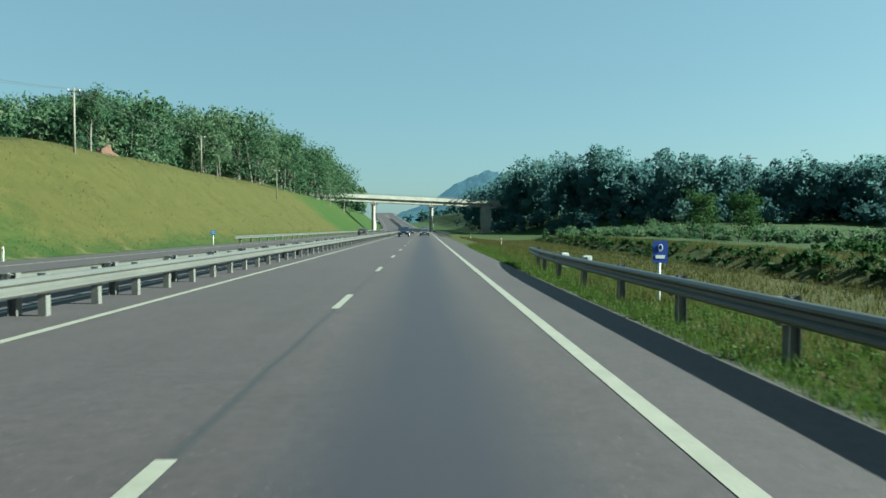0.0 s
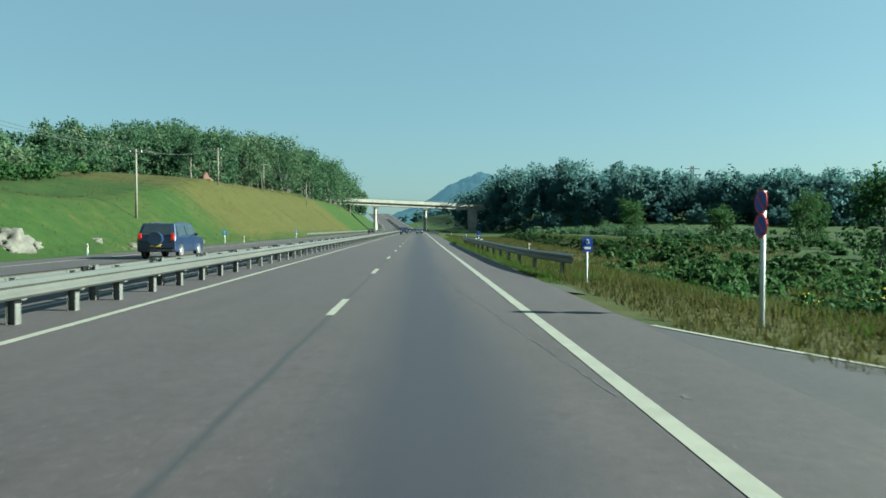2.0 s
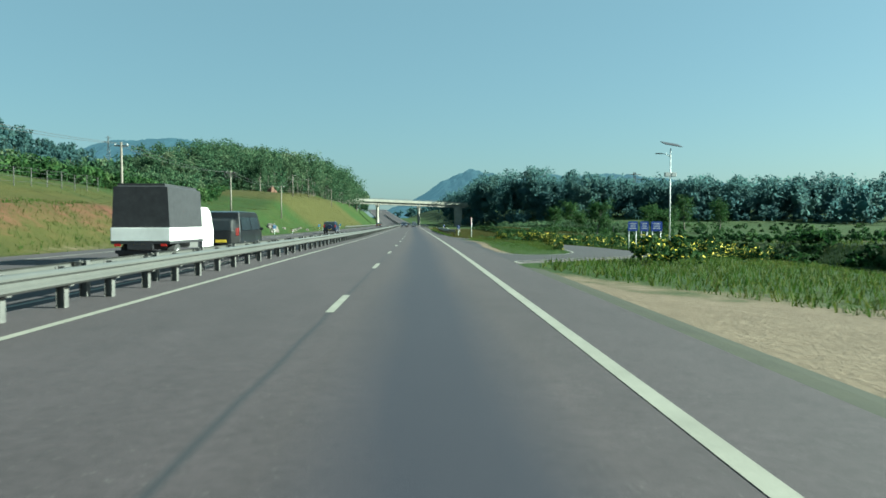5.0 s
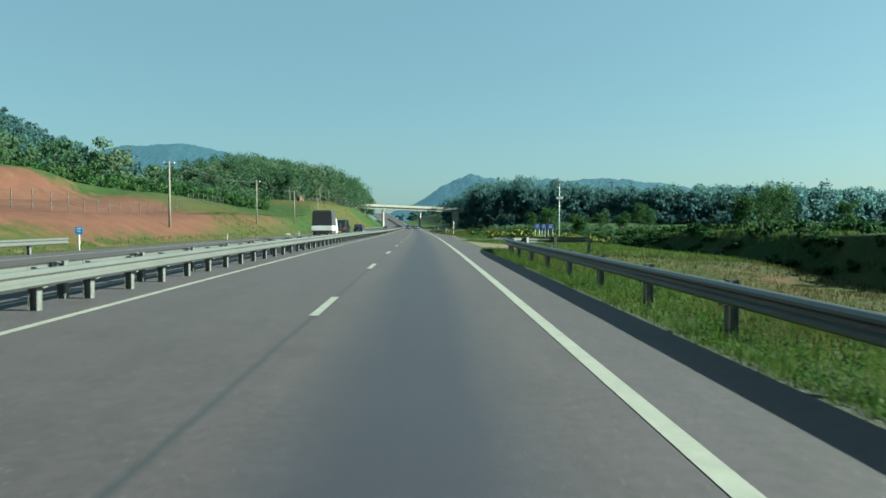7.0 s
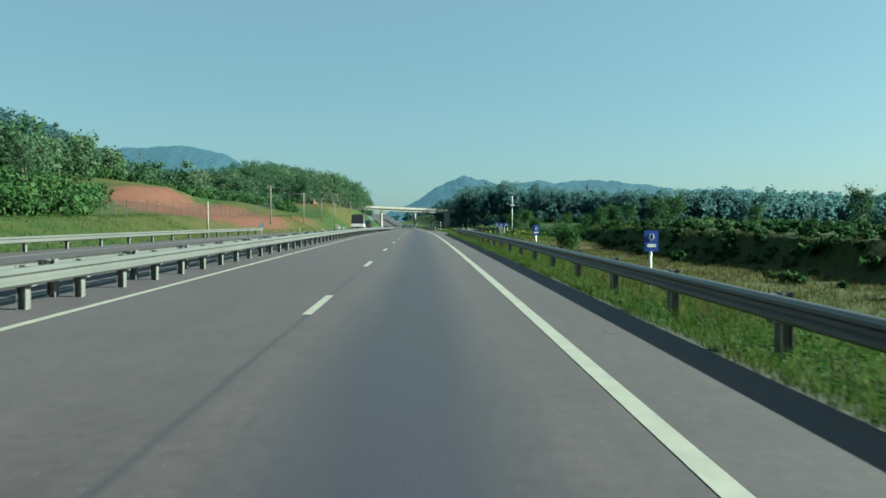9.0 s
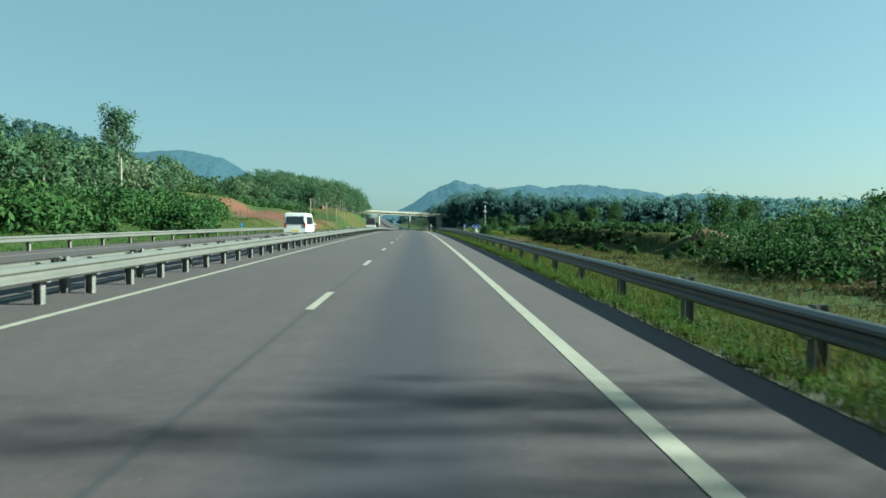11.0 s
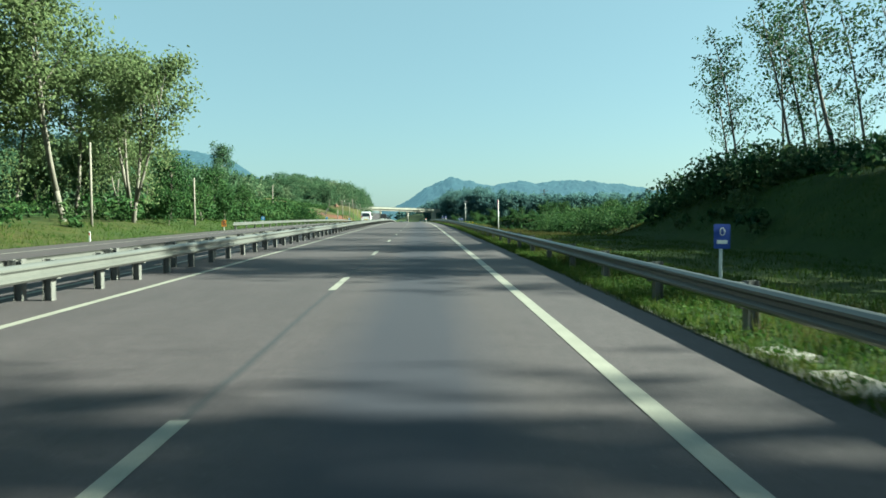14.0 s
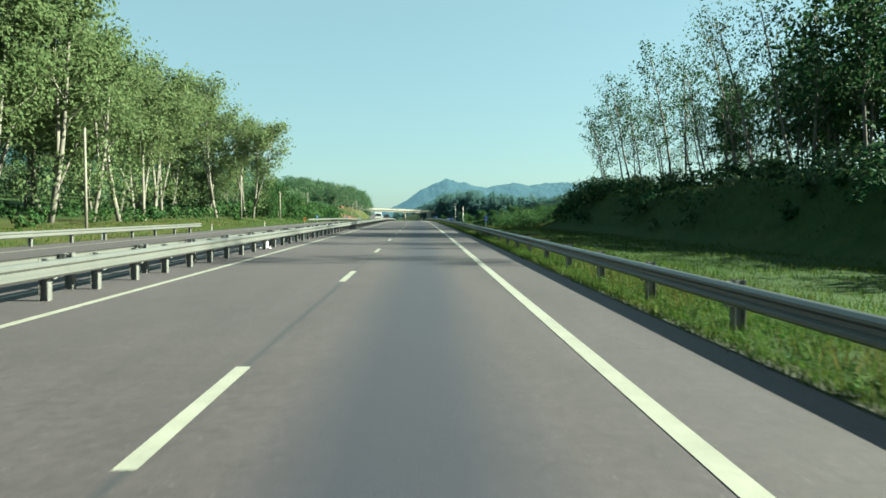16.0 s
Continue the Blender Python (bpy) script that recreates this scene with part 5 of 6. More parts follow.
# ---- wire fence on the bank ----
def wire_fence(label, u, y0, y1, step=3.0, h=1.5):
    top = empty("wire_fence", Matrix(), label, "fence")
    tips = []
    pm = bpy.data.meshes.new("fence_post")
    bm = bm_box(0.06, 0.06, h + 0.3, 0, 0, -0.3, 0.008)
    bm.to_mesh(pm)
    bm.free()
    pm.materials.append(POST_STEEL)
    for y in np.arange(y0, y1, step):
        uu = u(y)
        ob = new("fence_post", pm)
        ob.parent = top
        ob.matrix_basis = on_ground(uu, float(y))
        tips.append(ob.matrix_basis.translation.copy())
    for z in (0.35, 0.75, 1.15, 1.45):
        v, f = tube([t + Vector((0, 0, z)) for t in tips], [0.012] * len(tips), 4)
        link_mesh("wire", v, f, WIRE, top)


wire_fence("thin concrete posts with wire strands on the bank", lambda y: -float(lerp(y, [-150, -100, -40, 0, 40, 100], [27, 29, 33, 36, 41, 44])), -150, -40)
wire_fence("thin concrete posts with wire strands across the low field", lambda y: float(lerp(y, [-20, 130], [34, 44])), -20, 130, 4.0, 1.3)


# ---- pylon, earth mound, stones ----
def pylon(x, y, h=31.0, w=5.5):
    z = float(ground_z(x, y))
    top = empty("lattice_pylon", pose(x, y, z), "grey steel lattice pylon standing in the wood", "pylon")

    def wd(s):
        return w / 2 * (1 - 0.82 * min(s / 0.72, 1.0)) + 0.05

    items = []
    hs = np.linspace(0, 1, 13)
    for a, b in zip(hs, hs[1:]):
        ca = [(sx * wd(a), sy * wd(a), a * h) for sx, sy in ((1, 1), (-1, 1), (-1, -1), (1, -1))]
        cb = [(sx * wd(b), sy * wd(b), b * h) for sx, sy in ((1, 1), (-1, 1), (-1, -1), (1, -1))]
        for k in range(4):
            q = (k + 1) % 4
            items += [tube([ca[k], cb[k]], [0.09, 0.09], 4), tube([ca[k], cb[q]], [0.05, 0.05], 4), tube([ca[q], cb[k]], [0.05, 0.05], 4)]
    link_mesh("tower", *merge(items), POST_STEEL, top)
    for s, ln in ((0.72, 4.6), (0.83, 3.8), (0.94, 3.2)):
        part("crossarm", bm_box(2 * ln, 0.22, 0.28, 0, 0, s * h, 0.02), POST_STEEL, top)


pylon(113, 255, 21.5, 4.6)
pylon(-300, 620, 36)


def lump(name, m, sx, sy, sz, mat, label, category, seed, rough=0.22, group=""):
    bm = bmesh.new()
    bmesh.ops.create_icosphere(bm, subdivisions=4, radius=1.0)
    for v in bm.verts:
        n = noise.fractal(v.co * 1.7 + Vector((seed, 0, 0)), 0.9, 2.1, 4)
        v.co = v.co * (1 + rough * n)
        v.co = Vector((v.co.x * sx, v.co.y * sy, v.co.z * sz))
    me = bpy.data.meshes.new(name)
    bm.to_mesh(me)
    bm.free()
    me.materials.append(mat)
    me.shade_smooth()
    ob = new(name, me)
    ob.matrix_world = m
    return tagged(ob, label, category, group)


EARTH = plain("bare_earth", (0.048, 0.025, 0.016), (0.095, 0.052, 0.034), 0.5, 5.0, 0.95, 0, 0.6)
STONE = plain("pale_stone", (0.0474, 0.0442, 0.0379), (0.1106, 0.1011, 0.0869), 1.0, 9.0, 0.9, 0, 0.6)
lump("earth_mound", on_ground(-41.5, 97, 0, 0.6), 1.5, 2.0, 2.3, EARTH, "bare reddish earth mound at the edge of the wood", "earth mound", 1, 0.4)
lump("earth_mound", on_ground(27, -196, 0, 0.6), 1.8, 2.4, 1.3, EARTH, "low red earth heap among bushes", "earth mound", 4)
lump("boulder", on_ground(-22.0, -7.0, 0, 0.2), 0.9, 1.3, 0.95, STONE, "pale broken boulder at the foot of the bank", "boulder", 5, 0.4, "stones below the bank")
for k in range(9):
    lump("boulder", on_ground(-21.3 - 0.25 * (k % 4), -9 + 4.2 * k if k > 2 else -11 + 3 * k, k * 40, 0.1), 0.3 + 0.08 * (k % 3), 0.4, 0.28, STONE, "small pale stone at the foot of the bank", "boulder", 10 + k, 0.4, "stones below the bank")
for k, (u, y) in enumerate(((-20.6, -53), (-20.9, -50.5), (-20.4, -71))):
    lump("boulder", on_ground(u, y, k * 50, 0.08), 0.75, 0.35, 0.25, STONE, "flat pale stone beside the far shoulder", "boulder", 30 + k, 0.3, "stones below the bank")


# ---- yellow-flowered shrubs by the lay-by ----
YELLOW = plain("yellow_petals", (0.55, 0.42, 0.02), (0.75, 0.62, 0.06), 6.0, 50.0, 0.6, 0, 0.0)


def shrub_meshes(seed, h):
    r = np.random.default_rng(seed)
    one = np.zeros((1, 3))
    pts, face = crown_points(r, one, np.array([h]), np.array([h * 0.62]), 16, 26, 0.05)
    out = []
    for nm, v, f in (("foliage", *leaf_cards(pts, 0.10, r, face)), ("blossom", *leaf_cards(pts[r.choice(len(pts), 84, replace=False)] + r.normal(0, 0.06, (84, 3)) + np.array([0, 0, 0.06]), 0.085, r))):
        me = bpy.data.meshes.new(nm)
        me.from_pydata(v.tolist(), [], f.tolist())
        out.append(me)
    out[0].materials.append(LEAF_BUSH)
    out[1].materials.append(YELLOW)
    return out


FLOWER = []
for k in range(3):
    top = empty("flowering_shrub", Matrix(), "green shrub with bright yellow flowers beside the lay-by", "shrub", "flowering shrubs at the lay-by")
    for me in shrub_meshes(70 + k, (1.15, 0.95, 1.4)[k]):
        ob = new(me.name.split(".")[0], me)
        ob.parent = top
    FLOWER.append(top)
r = np.random.default_rng(77)
for k in range(76):
    y = -28 - k * 0.58 + r.uniform(-1.5, 1.5)
    lo = float(lerp(y, [-75, -66, -59, -53, -46, -40, -28], [14.4, 19.6, 19.4, 15.8, 12.6, 8.9, 9.2]))
    u = lo + abs(r.normal(0, 2.6)) + (0 if k % 3 else 4)
    plant(FLOWER[k % 3], USED, float(road_x(y)) + u, y, r.uniform(0, 6), 0.05, r.uniform(0.5, 1.0))
for u, y, s in ((9.0, -70.5, 0.55), (9.7, -64.0, 0.6), (10.9, -83.6, 1.25), (12.0, -82.2, 1.1), (11.9, -85.2, 1.3), (13.0, -80.0, 1.0)):
    plant(FLOWER[1], USED, float(road_x(y)) + u, y, u, -0.06, s)
plant(SMALL[1], USED, float(road_x(-172)) + 8.4, -172, 0.4, 0.1, 0.42)

# long tar-filled crack in the near lane
CRACK = plain("tar_crack", (0.035, 0.034, 0.036), (0.060, 0.056, 0.058), 3.0, 20.0, 0.7, 0, 0.1)
rc = np.random.default_rng(8)
for k in range(8):
    y0 = -24.5 - k * 2.05
    pts = [(0.5 + 1.2 * (-24.5 - yy) / 16.5 + rc.normal(0, 0.012), yy) for yy in np.arange(y0, y0 - 1.7, -0.2)]
    vs, fs = [], []
    for i, (u, yy) in enumerate(pts):
        w = 0.005 + 0.009 * rc.uniform()
        vs += [tuple(at(u - w, float(yy), 0.003)), tuple(at(u + w, float(yy), 0.003))]
        if i:
            fs.append((2 * i - 2, 2 * i, 2 * i + 1, 2 * i - 1))
    tagged(link_mesh("tar_crack", vs, fs, CRACK, road), "dark tar-filled crack")
# tyre scraps and oil patches on the shoulder
for k in range(15):
    y0, u0 = -398 + k * 27.3 + rc.uniform(-4, 4), rc.uniform(2.1, 3.2)
    if -100 < y0 < -82:
        u0 += rc.uniform(0, 3)
    n = 10
    ring = [(0.03 + 0.10 * rc.uniform()) for i in range(n)]
    c = at(u0, y0, 0.004) if u0 < 3.3 else Vector((float(road_x(y0)) + u0, y0, bay_z(u0, y0) + 0.005))
    vs = [tuple(c + Vector((ring[i] * 0.5 * math.cos(6.283 * i / n), ring[i] * 1.3 * math.sin(6.283 * i / n), 0))) for i in range(n)]
    tagged(link_mesh("oil_stain", vs, [tuple(range(n))], CRACK, road), "dark oil stain")

# cracked concrete slab at the foot of the rail
SLAB = plain("pale_slab", (0.1185, 0.1145, 0.1027), (0.2133, 0.2054, 0.1857), 2.0, 14.0, 0.9, 0, 0.4)
for k, (u, y, w, d) in enumerate(((4.0, -330.2, 0.62, 1.15), (4.1, -328.7, 0.5, 0.7))):
    ob = part("concrete_slab", bm_box(w, d, 0.10, 0, 0, -0.05, 0.015), SLAB, None)
    ob.matrix_world = Matrix.Translation(Vector((float(road_x(y)) + u, y, float(ground_z(float(road_x(y)) + u, y)) + 0.03))) @ Euler((0, 0, 0.1 * k)).to_matrix().to_4x4()
    tagged(ob, "pale worn concrete slab sunk in the verge", "slab", "slabs at the rail foot")

# ragged oil stains on the shoulder by the lay-by
for u0, y0, a, b in ((2.86, -80.4, 0.42, 0.22), (2.92, -83.7, 0.2, 0.16), (2.9, -70.0, 0.22, 0.10), (3.0, -69.0, 0.12, 0.14), (3.1, -67.6, 0.15, 0.2), (2.5, -74.5, 0.09, 0.08)):
    n = 14
    vs = []
    for i in range(n):
        r = 0.55 + 0.45 * rc.uniform()
        vs.append(tuple(at(u0 + a * r * math.cos(6.283 * i / n), y0 + b * 2 * r * math.sin(6.283 * i / n), 0.004)))
    tagged(link_mesh("oil_stain", vs, [tuple(range(n))], CRACK, road), "dark oil stain")


# short return of the rail round its end, facing the lay-by
def return_rail(points):
    top = empty("guard_rail", Matrix(), "short sunlit rail end turned away along the dirt patch", "guard rail", "guard rails along the road")
    sec = w_section(0.0, 1)
    n = len(sec)
    P = [Vector((float(road_x(y)) + u, y, float(road_z(y)) - 0.04)) for u, y in points]
    vs, fs = [], []
    for i, p in enumerate(P):
        d = (P[min(i + 1, len(P) - 1)] - P[max(i - 1, 0)]).normalized()
        side = Vector((-d.y, d.x, 0)).normalized()
        vs += [tuple(p + side * a + Vector((0, 0, b))) for a, b in sec]
        if i:
            fs += [((i - 1) * n + k, (i - 1) * n + (k + 1) % n, i * n + (k + 1) % n, i * n + k) for k in range(n)]
    link_mesh("beam", vs, fs, GALV, top)
    for i in range(1, len(P), 2):
        for me, nm, off in ((POST_MESH, "post", 0.22), (BLOCK_MESH, "spacer_block", 0.10)):
            d = (P[min(i + 1, len(P) - 1)] - P[i - 1]).normalized()
            ob = new(nm, me)
            ob.parent = top
            ob.location = P[i] - Vector((-d.y, d.x, 0)) * off
            ob.rotation_euler = (0, 0, math.atan2(d.y, d.x) + math.pi / 2)


return_rail([(5.3, -123.6), (6.0, -122.8), (6.9, -122.4), (7.9, -122.3), (8.9, -122.4), (9.9, -122.6)])


# ---- vehicles, standing where they are seen ----
GLASS_DARK = plain("car_glass", (0.012, 0.016, 0.020), (0.022, 0.028, 0.034), 1.0, 5.0, 0.08, 0, 0.0, 0.6)
TYRE = plain("tyre_rubber", (0.015, 0.015, 0.015), (0.035, 0.035, 0.035), 6.0, 40.0, 0.85, 0, 0.2)
RIM = plain("alloy_rim", (0.35, 0.35, 0.36), (0.55, 0.55, 0.56), 5.0, 30.0, 0.3, 0.8, 0.0)
TRIM = plain("black_trim", (0.015, 0.015, 0.017), (0.035, 0.035, 0.038), 5.0, 30.0, 0.5, 0, 0.1)
LAMP_RED = plain("tail_lamp_red", (0.30, 0.015, 0.015), (0.42, 0.03, 0.025), 6.0, 30.0, 0.2, 0, 0.0)
LAMP_CLEAR = plain("headlamp_glass", (0.55, 0.58, 0.60), (0.80, 0.82, 0.84), 6.0, 30.0, 0.12, 0, 0.0, 0.6)
PLATE_YELLOW = plain("number_plate", (0.55, 0.40, 0.03), (0.70, 0.52, 0.05), 8.0, 40.0, 0.5, 0, 0.0)


def car_paint(name, a, b):
    k = Nodes(name, 0.28, 0.15, 0.5)
    k.b.inputs["Coat Weight"].default_value = 0.6
    return k.color(k.ramp(k.noise(k.coords(), 1.5, 4), [(0.35, a), (0.65, b)]))


PAINT_BLUE = car_paint("dark_blue_paint", (0.010, 0.018, 0.045), (0.016, 0.028, 0.065))
PAINT_BLACK = car_paint("black_paint", (0.010, 0.011, 0.013), (0.018, 0.019, 0.022))
PAINT_WHITE = car_paint("white_paint", (0.66, 0.66, 0.64), (0.78, 0.78, 0.76))
PAINT_GREY = car_paint("dark_grey_paint", (0.035, 0.038, 0.045), (0.055, 0.058, 0.065))


def hull(bm, profile, half, narrow=0.0, z_narrow=1.0, ztop=1.5):
    """Side profile of (y, z) swept across, drawn in above the waist."""
    cols = []
    for s in (-1.0, -0.96, 0.96, 1.0):
        col = []
        for y, z in profile:
            t = max(0.0, (z - z_narrow) / max(ztop - z_narrow, 0.01))
            w = half * s * (1 - narrow * t)
            pull = 0.03 if abs(s) == 1.0 else 0.0
            col.append(bm.verts.new((w, y * (1 - pull * 0.6), z - pull * (0.6 if z > 0.6 else -0.6))))
        cols.append(col)
    n = len(profile)
    for a, b in zip(cols, cols[1:]):
        for i in range(n):
            j = (i + 1) % n
            bm.faces.new((a[i], a[j], b[j], b[i]))
    bm.faces.new(cols[0][::-1])
    bm.faces.new(cols[-1])
    bmesh.ops.recalc_face_normals(bm, faces=bm.faces[:])
    return bm


def wheel(parent, x, y, r, w=0.2):
    side = 1 if x > 0 else -1
    v, f = tube([(x - side * w / 2, y, r), (x - side * w / 2 + side * 0.03, y, r), (x + side * w / 2 - side * 0.03, y, r), (x + side * w / 2, y, r)], [r * 0.93, r, r, r * 0.93], 22)
    ty = link_mesh("wheel", v, f, TYRE, parent)
    v, f = tube([(x + side * (w / 2 - 0.02), y, r), (x + side * (w / 2 + 0.012), y, r)], [r * 0.64, r * 0.56], 16)
    link_mesh("rim", v, f, RIM, ty)


def quad_plate(name, parent, pts, mat, thick=0.02, label=""):
    """A thin pane through four corners, raised outwards."""
    P = [Vector(p) for p in pts]
    n = (P[1] - P[0]).cross(P[2] - P[0]).normalized() * thick
    bm = bmesh.new()
    a = [bm.verts.new(p) for p in P]
    b = [bm.verts.new(p + n) for p in P]
    bm.faces.new(a[::-1])
    bm.faces.new(b)
    for i in range(4):
        j = (i + 1) % 4
        bm.faces.new((a[i], a[j], b[j], b[i]))
    bmesh.ops.recalc_face_normals(bm, faces=bm.faces[:])
    return part(name, bm, mat, parent, label)


def car(u, y, facing, kind, paint, label, group="", name="car", h=0.0):
    """A car, jeep or van. Its own front looks along -y when facing is -1 (towards the camera) and along +y when it is 1."""
    L, W, H, waist, r = {"saloon": (4.4, 1.74, 1.46, 0.93, 0.31), "jeep": (4.6, 1.84, 1.78, 1.10, 0.37), "van": (4.8, 1.72, 2.05, 1.12, 0.33)}[kind]
    m = pose(*at(u, y, h), 0, 0, 180 if facing > 0 else 0)
    top = empty(name, m, label, "car" if kind != "van" else "van", group)
    # the front is at -y in the car's own space
    f, b = -L / 2, L / 2
    if kind == "saloon":
        prof = [(f, 0.35), (f - 0.0, 0.62), (f + 0.12, 0.78), (f + 1.15, waist), (f + 1.85, H - 0.05), (f + 2.5, H), (b - 1.15, H - 0.06), (b - 0.45, waist + 0.06), (b - 0.02, waist), (b, 0.5), (b - 0.1, 0.28), (f + 0.15, 0.24)]
        ws, we, rs, re = f + 1.15, f + 1.85, b - 0.45, b - 1.15
    elif kind == "jeep":
        prof = [(f, 0.45), (f, 0.85), (f + 0.15, 1.0), (f + 1.15, waist), (f + 1.75, H - 0.06), (f + 2.4, H), (b - 0.35, H - 0.04), (b - 0.06, waist), (b, 0.9), (b, 0.5), (b - 0.1, 0.36), (f + 0.15, 0.34)]
        ws, we, rs, re = f + 1.15, f + 1.75, b - 0.06, b - 0.32
    else:
        prof = [(f, 0.38), (f, 0.85), (f + 0.12, waist), (f + 0.75, H - 0.15), (f + 1.1, H - 0.02), (b - 0.5, H), (b - 0.1, H - 0.06), (b, waist), (b, 0.5), (b - 0.08, 0.3), (f + 0.12, 0.26)]
        ws, we, rs, re = f + 0.12, f + 0.75, b, b - 0.1
    body = part("body", hull(bmesh.new(), prof, W / 2, 0.16 if kind != "van" else 0.10, waist, H), paint, top)
    nar = (0.16 if kind != "van" else 0.10)
    wl, wh = W / 2 * 0.86, W / 2 * (1 - nar) * 0.84
    zt = H - 0.12 if kind != "van" else H - 0.28
    quad_plate("windscreen", top, [(-wl, ws + 0.06, waist + 0.04), (wl, ws + 0.06, waist + 0.04), (wh, we - 0.02, zt), (-wh, we - 0.02, zt)], GLASS_DARK, 0.035, "dark windscreen glass")
    quad_plate("rear_window", top, [(wl * 0.95, rs - 0.02, waist + 0.06), (-wl * 0.95, rs - 0.02, waist + 0.06), (-wh * 0.95, re + 0.02, zt), (wh * 0.95, re + 0.02, zt)], GLASS_DARK, 0.035, "dark rear glass")
    for s in (-1, 1):
        x0, x1 = s * (W / 2 + 0.001), s * W / 2 * (1 - nar * (zt - waist) / (H - waist))
        ys = [(ws + 0.45, we + 0.25), ((ws + rs) / 2 - 0.05, (we + re) / 2 - 0.05), ((ws + rs) / 2 + 0.05, (we + re) / 2 + 0.05), (rs - 0.35, re - 0.05)]
        for (a0, a1), (b0, b1) in ((ys[0], ys[1]), (ys[2], ys[3])):
            pts = [(x0, a0, waist + 0.05), (x0, b0, waist + 0.05), (x1, b1, zt), (x1, a1, zt)]
            quad_plate("side_window", top, pts if s > 0 else pts[::-1], GLASS_DARK, 0.012)
        part("door_mirror", bm_box(0.2, 0.1, 0.14, s * (W / 2 + 0.09), ws + 0.5, waist + 0.02, 0.03), paint, top)
        zf = 0.60 if kind == "saloon" else 0.74
        part("headlight", bm_box(0.36, 0.10, 0.17, s * (W / 2 - 0.24), f + 0.03, zf, 0.03), LAMP_CLEAR, top, "clear headlight")
        zr = 0.75 if kind == "saloon" else 0.92
        part("tail_light", bm_box(0.16 if kind != "saloon" else 0.30, 0.08, 0.36 if kind != "saloon" else 0.18, s * (W / 2 - 0.14), b - 0.02, zr, 0.02), LAMP_RED, top, "red tail light")
        for yy in (f + L * 0.19, b - L * 0.20):
            wheel(top, s * (W / 2 - 0.08), yy, r)
    part("grille", bm_box(W * 0.45, 0.05, 0.14, 0, f - 0.01, 0.60 if kind == "saloon" else 0.76, 0.02), TRIM, top)
    part("front_bumper", bm_box(W * 0.94, 0.14, 0.20, 0, f + 0.02, 0.34, 0.05), TRIM if kind == "jeep" else paint, top)
    part("rear_bumper", bm_box(W * 0.94, 0.14, 0.20, 0, b - 0.02, 0.36, 0.05), TRIM if kind == "jeep" else paint, top)
    part("number_plate", bm_box(0.46, 0.02, 0.12, 0, f - 0.07, 0.42, 0.004), SIGN_WHITE, top)
    part("number_plate", bm_box(0.50, 0.02, 0.13, 0, b + 0.06, 0.62, 0.004), PLATE_YELLOW, top, "plain yellow plate")
    if kind == "jeep":
        v, fc = tube([(0, b - 0.02, 1.0), (0, b + 0.20, 1.0)], [0.36, 0.33], 22)
        link_mesh("spare_wheel", v, fc, paint, top, "covered spare wheel")
        for s in (-1, 1):
            part("roof_rail", bm_box(0.05, 1.9, 0.05, s * 0.62, 0.4, H - 0.01, 0.015), TRIM, top)
    return top


# followers on this carriageway
car(-3.7, 128, -1, "jeep", PAINT_BLUE, "dark blue car coming on behind in the outer lane", "oncoming followers")
car(-0.1, 138, -1, "saloon", PAINT_GREY, "dark grey saloon coming on behind in the near lane", "oncoming followers")
car(-3.6, 175, -1, "saloon", PAINT_BLACK, "black saloon farther back before the overpass", "oncoming followers")
car(-0.2, 205, -1, "van", PAINT_GREY, "dark grey van farther back before the overpass", "oncoming followers", "van")
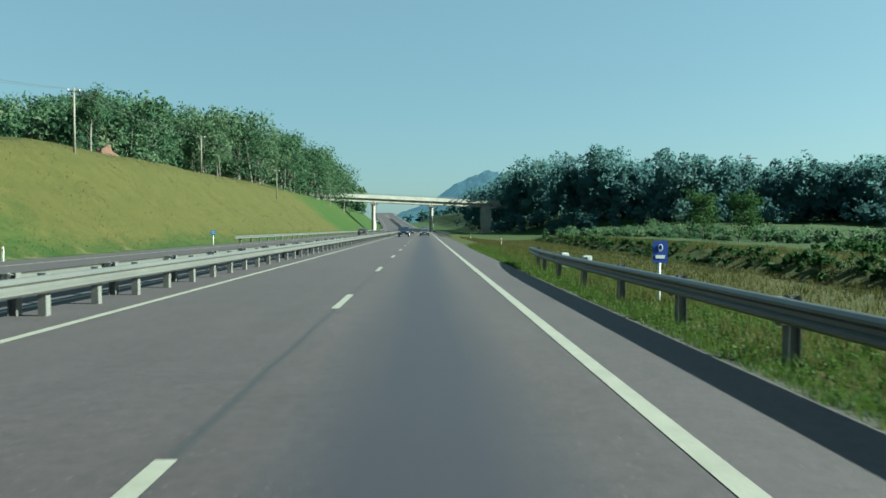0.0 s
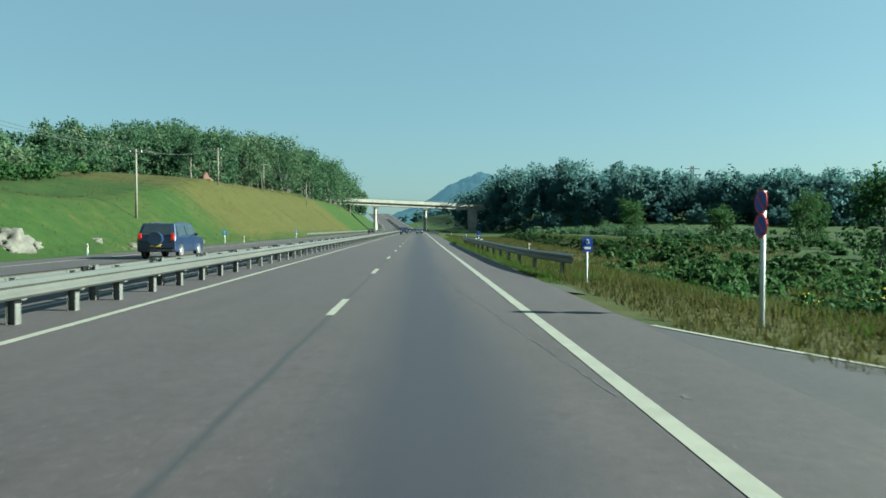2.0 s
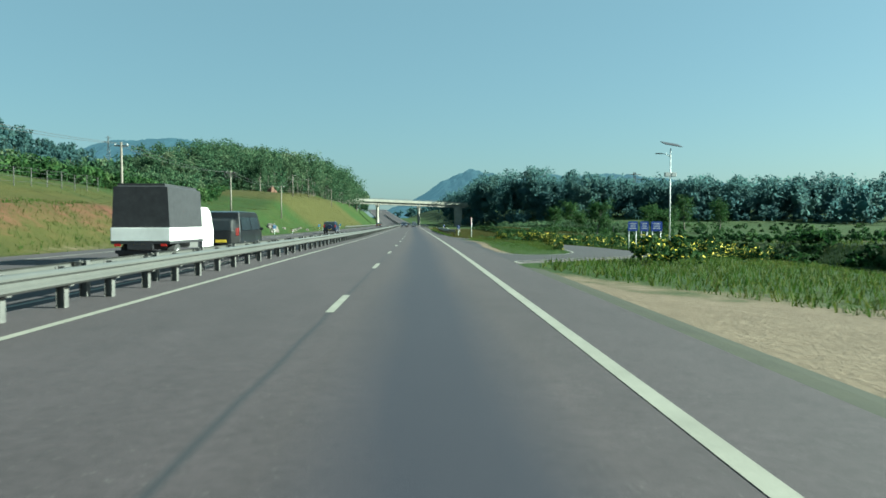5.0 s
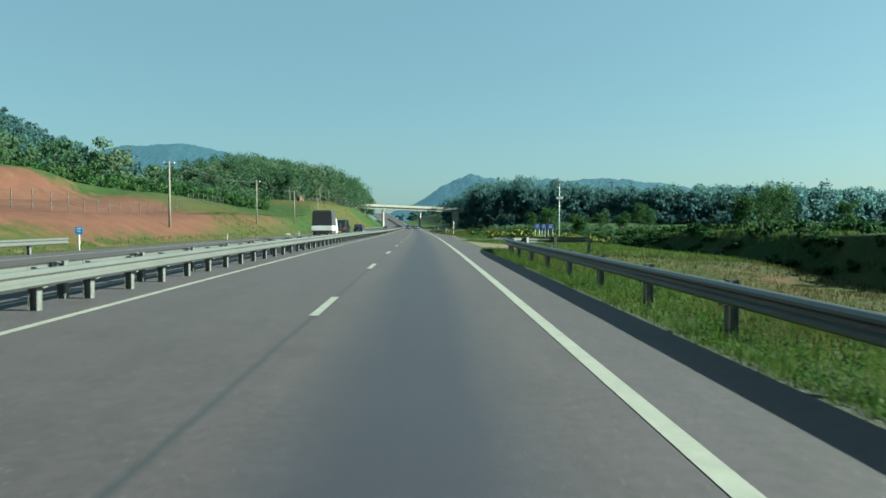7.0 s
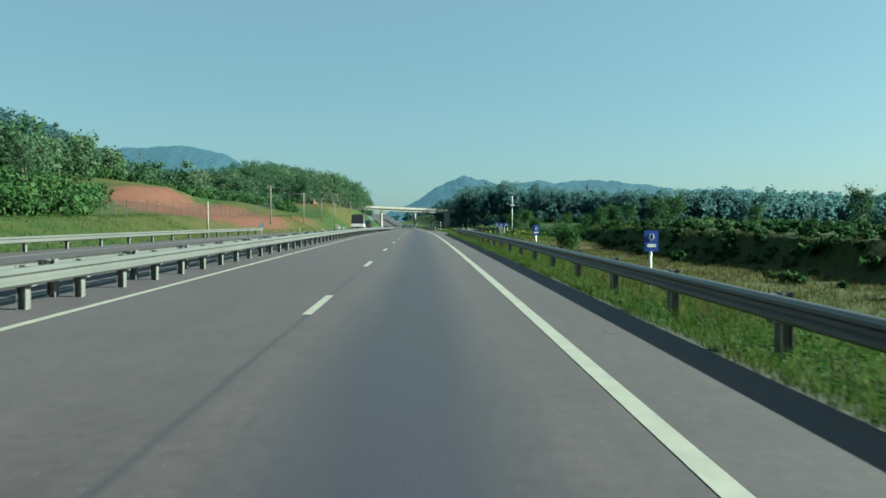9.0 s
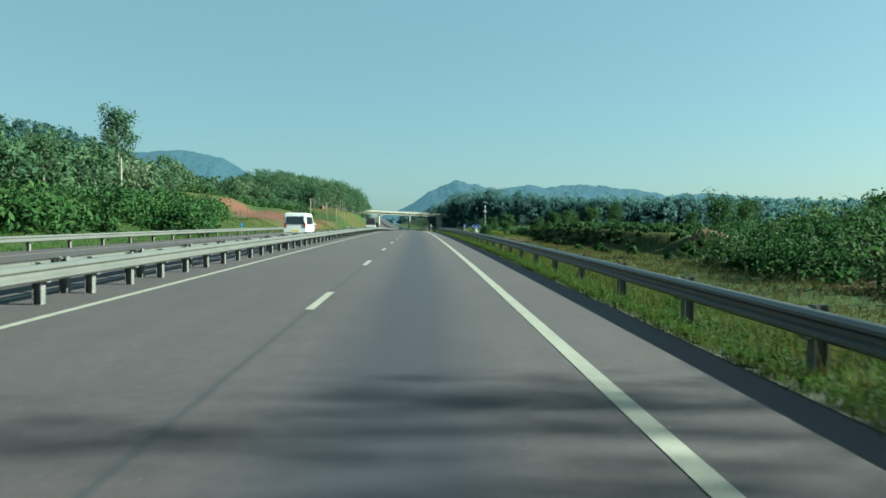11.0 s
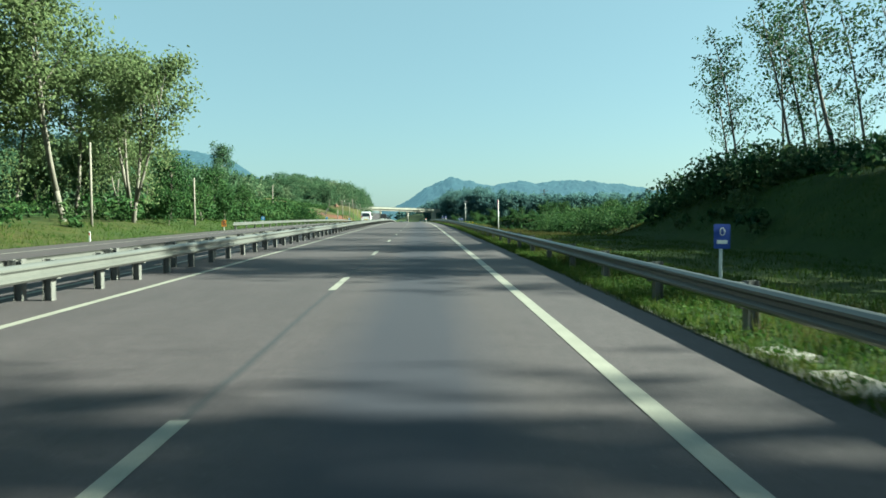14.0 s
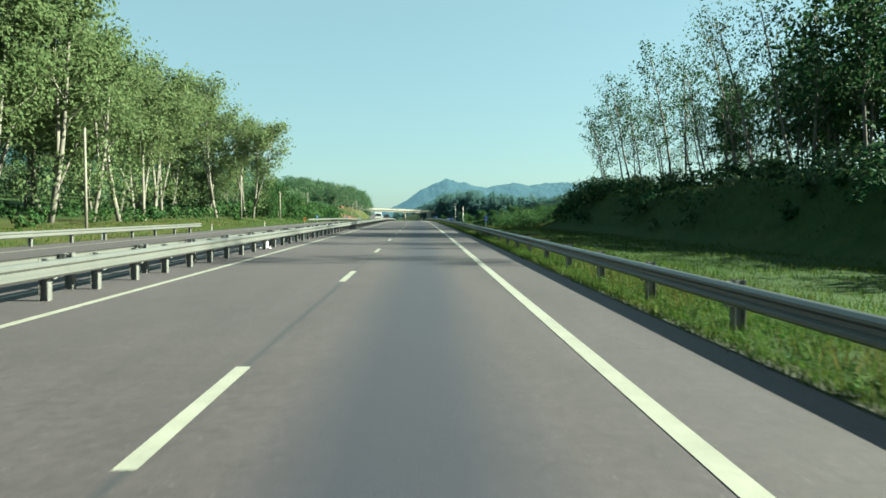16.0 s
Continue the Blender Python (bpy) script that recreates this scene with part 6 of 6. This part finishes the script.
# far carriageway, seen from behind
car(-12.8, -9, 1, "jeep", PAINT_BLUE, "dark blue jeep with covered spare wheel on the far carriageway", "far carriageway traffic")
car(-13.6, 160, 1, "saloon", PAINT_GREY, "dark saloon far off on the far carriageway", "far carriageway traffic")
car(-9.2, -82.5, 1, "van", PAINT_BLACK, "black van on the far carriageway", "far carriageway traffic", "van")
car(-9.3, -204, 1, "van", PAINT_WHITE, "white van on the far carriageway", "far carriageway traffic", "van")


def lorry(u, y):
    top = empty("lorry", pose(*at(u, y), 0, 0, 180), "small lorry with dark canvas body and white tailboard", "lorry", "far carriageway traffic")
    part("chassis", bm_box(0.9, 5.6, 0.22, 0, 0.2, 0.55, 0.02), TRIM, top)
    part("tailboard", bm_box(2.05, 0.08, 0.48, 0, 2.92, 0.86, 0.02), PAINT_WHITE, top, "white tailboard")
    for s in (-1, 1):
        part("sideboard", bm_box(0.07, 4.1, 0.48, s * 1.0, 0.9, 0.86, 0.02), PAINT_WHITE, top)
    bm = bm_box(2.0, 4.0, 1.55, 0, 0.9, 1.34, 0.0)
    for v in bm.verts:
        if v.co.z > 2.5:
            v.co.x *= 0.93
    bmesh.ops.bevel(bm, geom=[e for e in bm.edges if e.verts[0].co.z > 2.5 and e.verts[1].co.z > 2.5], offset=0.12, segments=3, affect="EDGES")
    part("canvas_cover", bm, TRIM, top, "dark canvas cover")
    part("cab", hull(bmesh.new(), [(-2.95, 0.5), (-3.0, 1.2), (-2.75, 2.0), (-2.4, 2.15), (-1.4, 2.15), (-1.3, 0.5)], 0.95, 0.08, 1.2, 2.15), PAINT_WHITE, top)
    part("deck", bm_box(2.05, 4.1, 0.10, 0, 0.9, 0.76, 0.01), TRIM, top)
    part("number_plate", bm_box(0.5, 0.02, 0.14, 0, 2.97, 0.62, 0.004), PLATE_YELLOW, top, "plain yellow plate")
    part("rear_bar", bm_box(1.8, 0.1, 0.12, 0, 2.85, 0.42, 0.02), TRIM, top)
    for s in (-1, 1):
        part("tail_light", bm_box(0.22, 0.06, 0.12, s * 0.8, 2.92, 0.68, 0.01), LAMP_RED, top)
        wheel(top, s * 0.82, 1.9, 0.38, 0.3)
        wheel(top, s * 0.82, -2.2, 0.38, 0.22)
        part("mud_flap", bm_box(0.3, 0.02, 0.3, s * 0.82, 2.45, 0.2, 0), TRIM, top)


lorry(-10.0, -89.5)
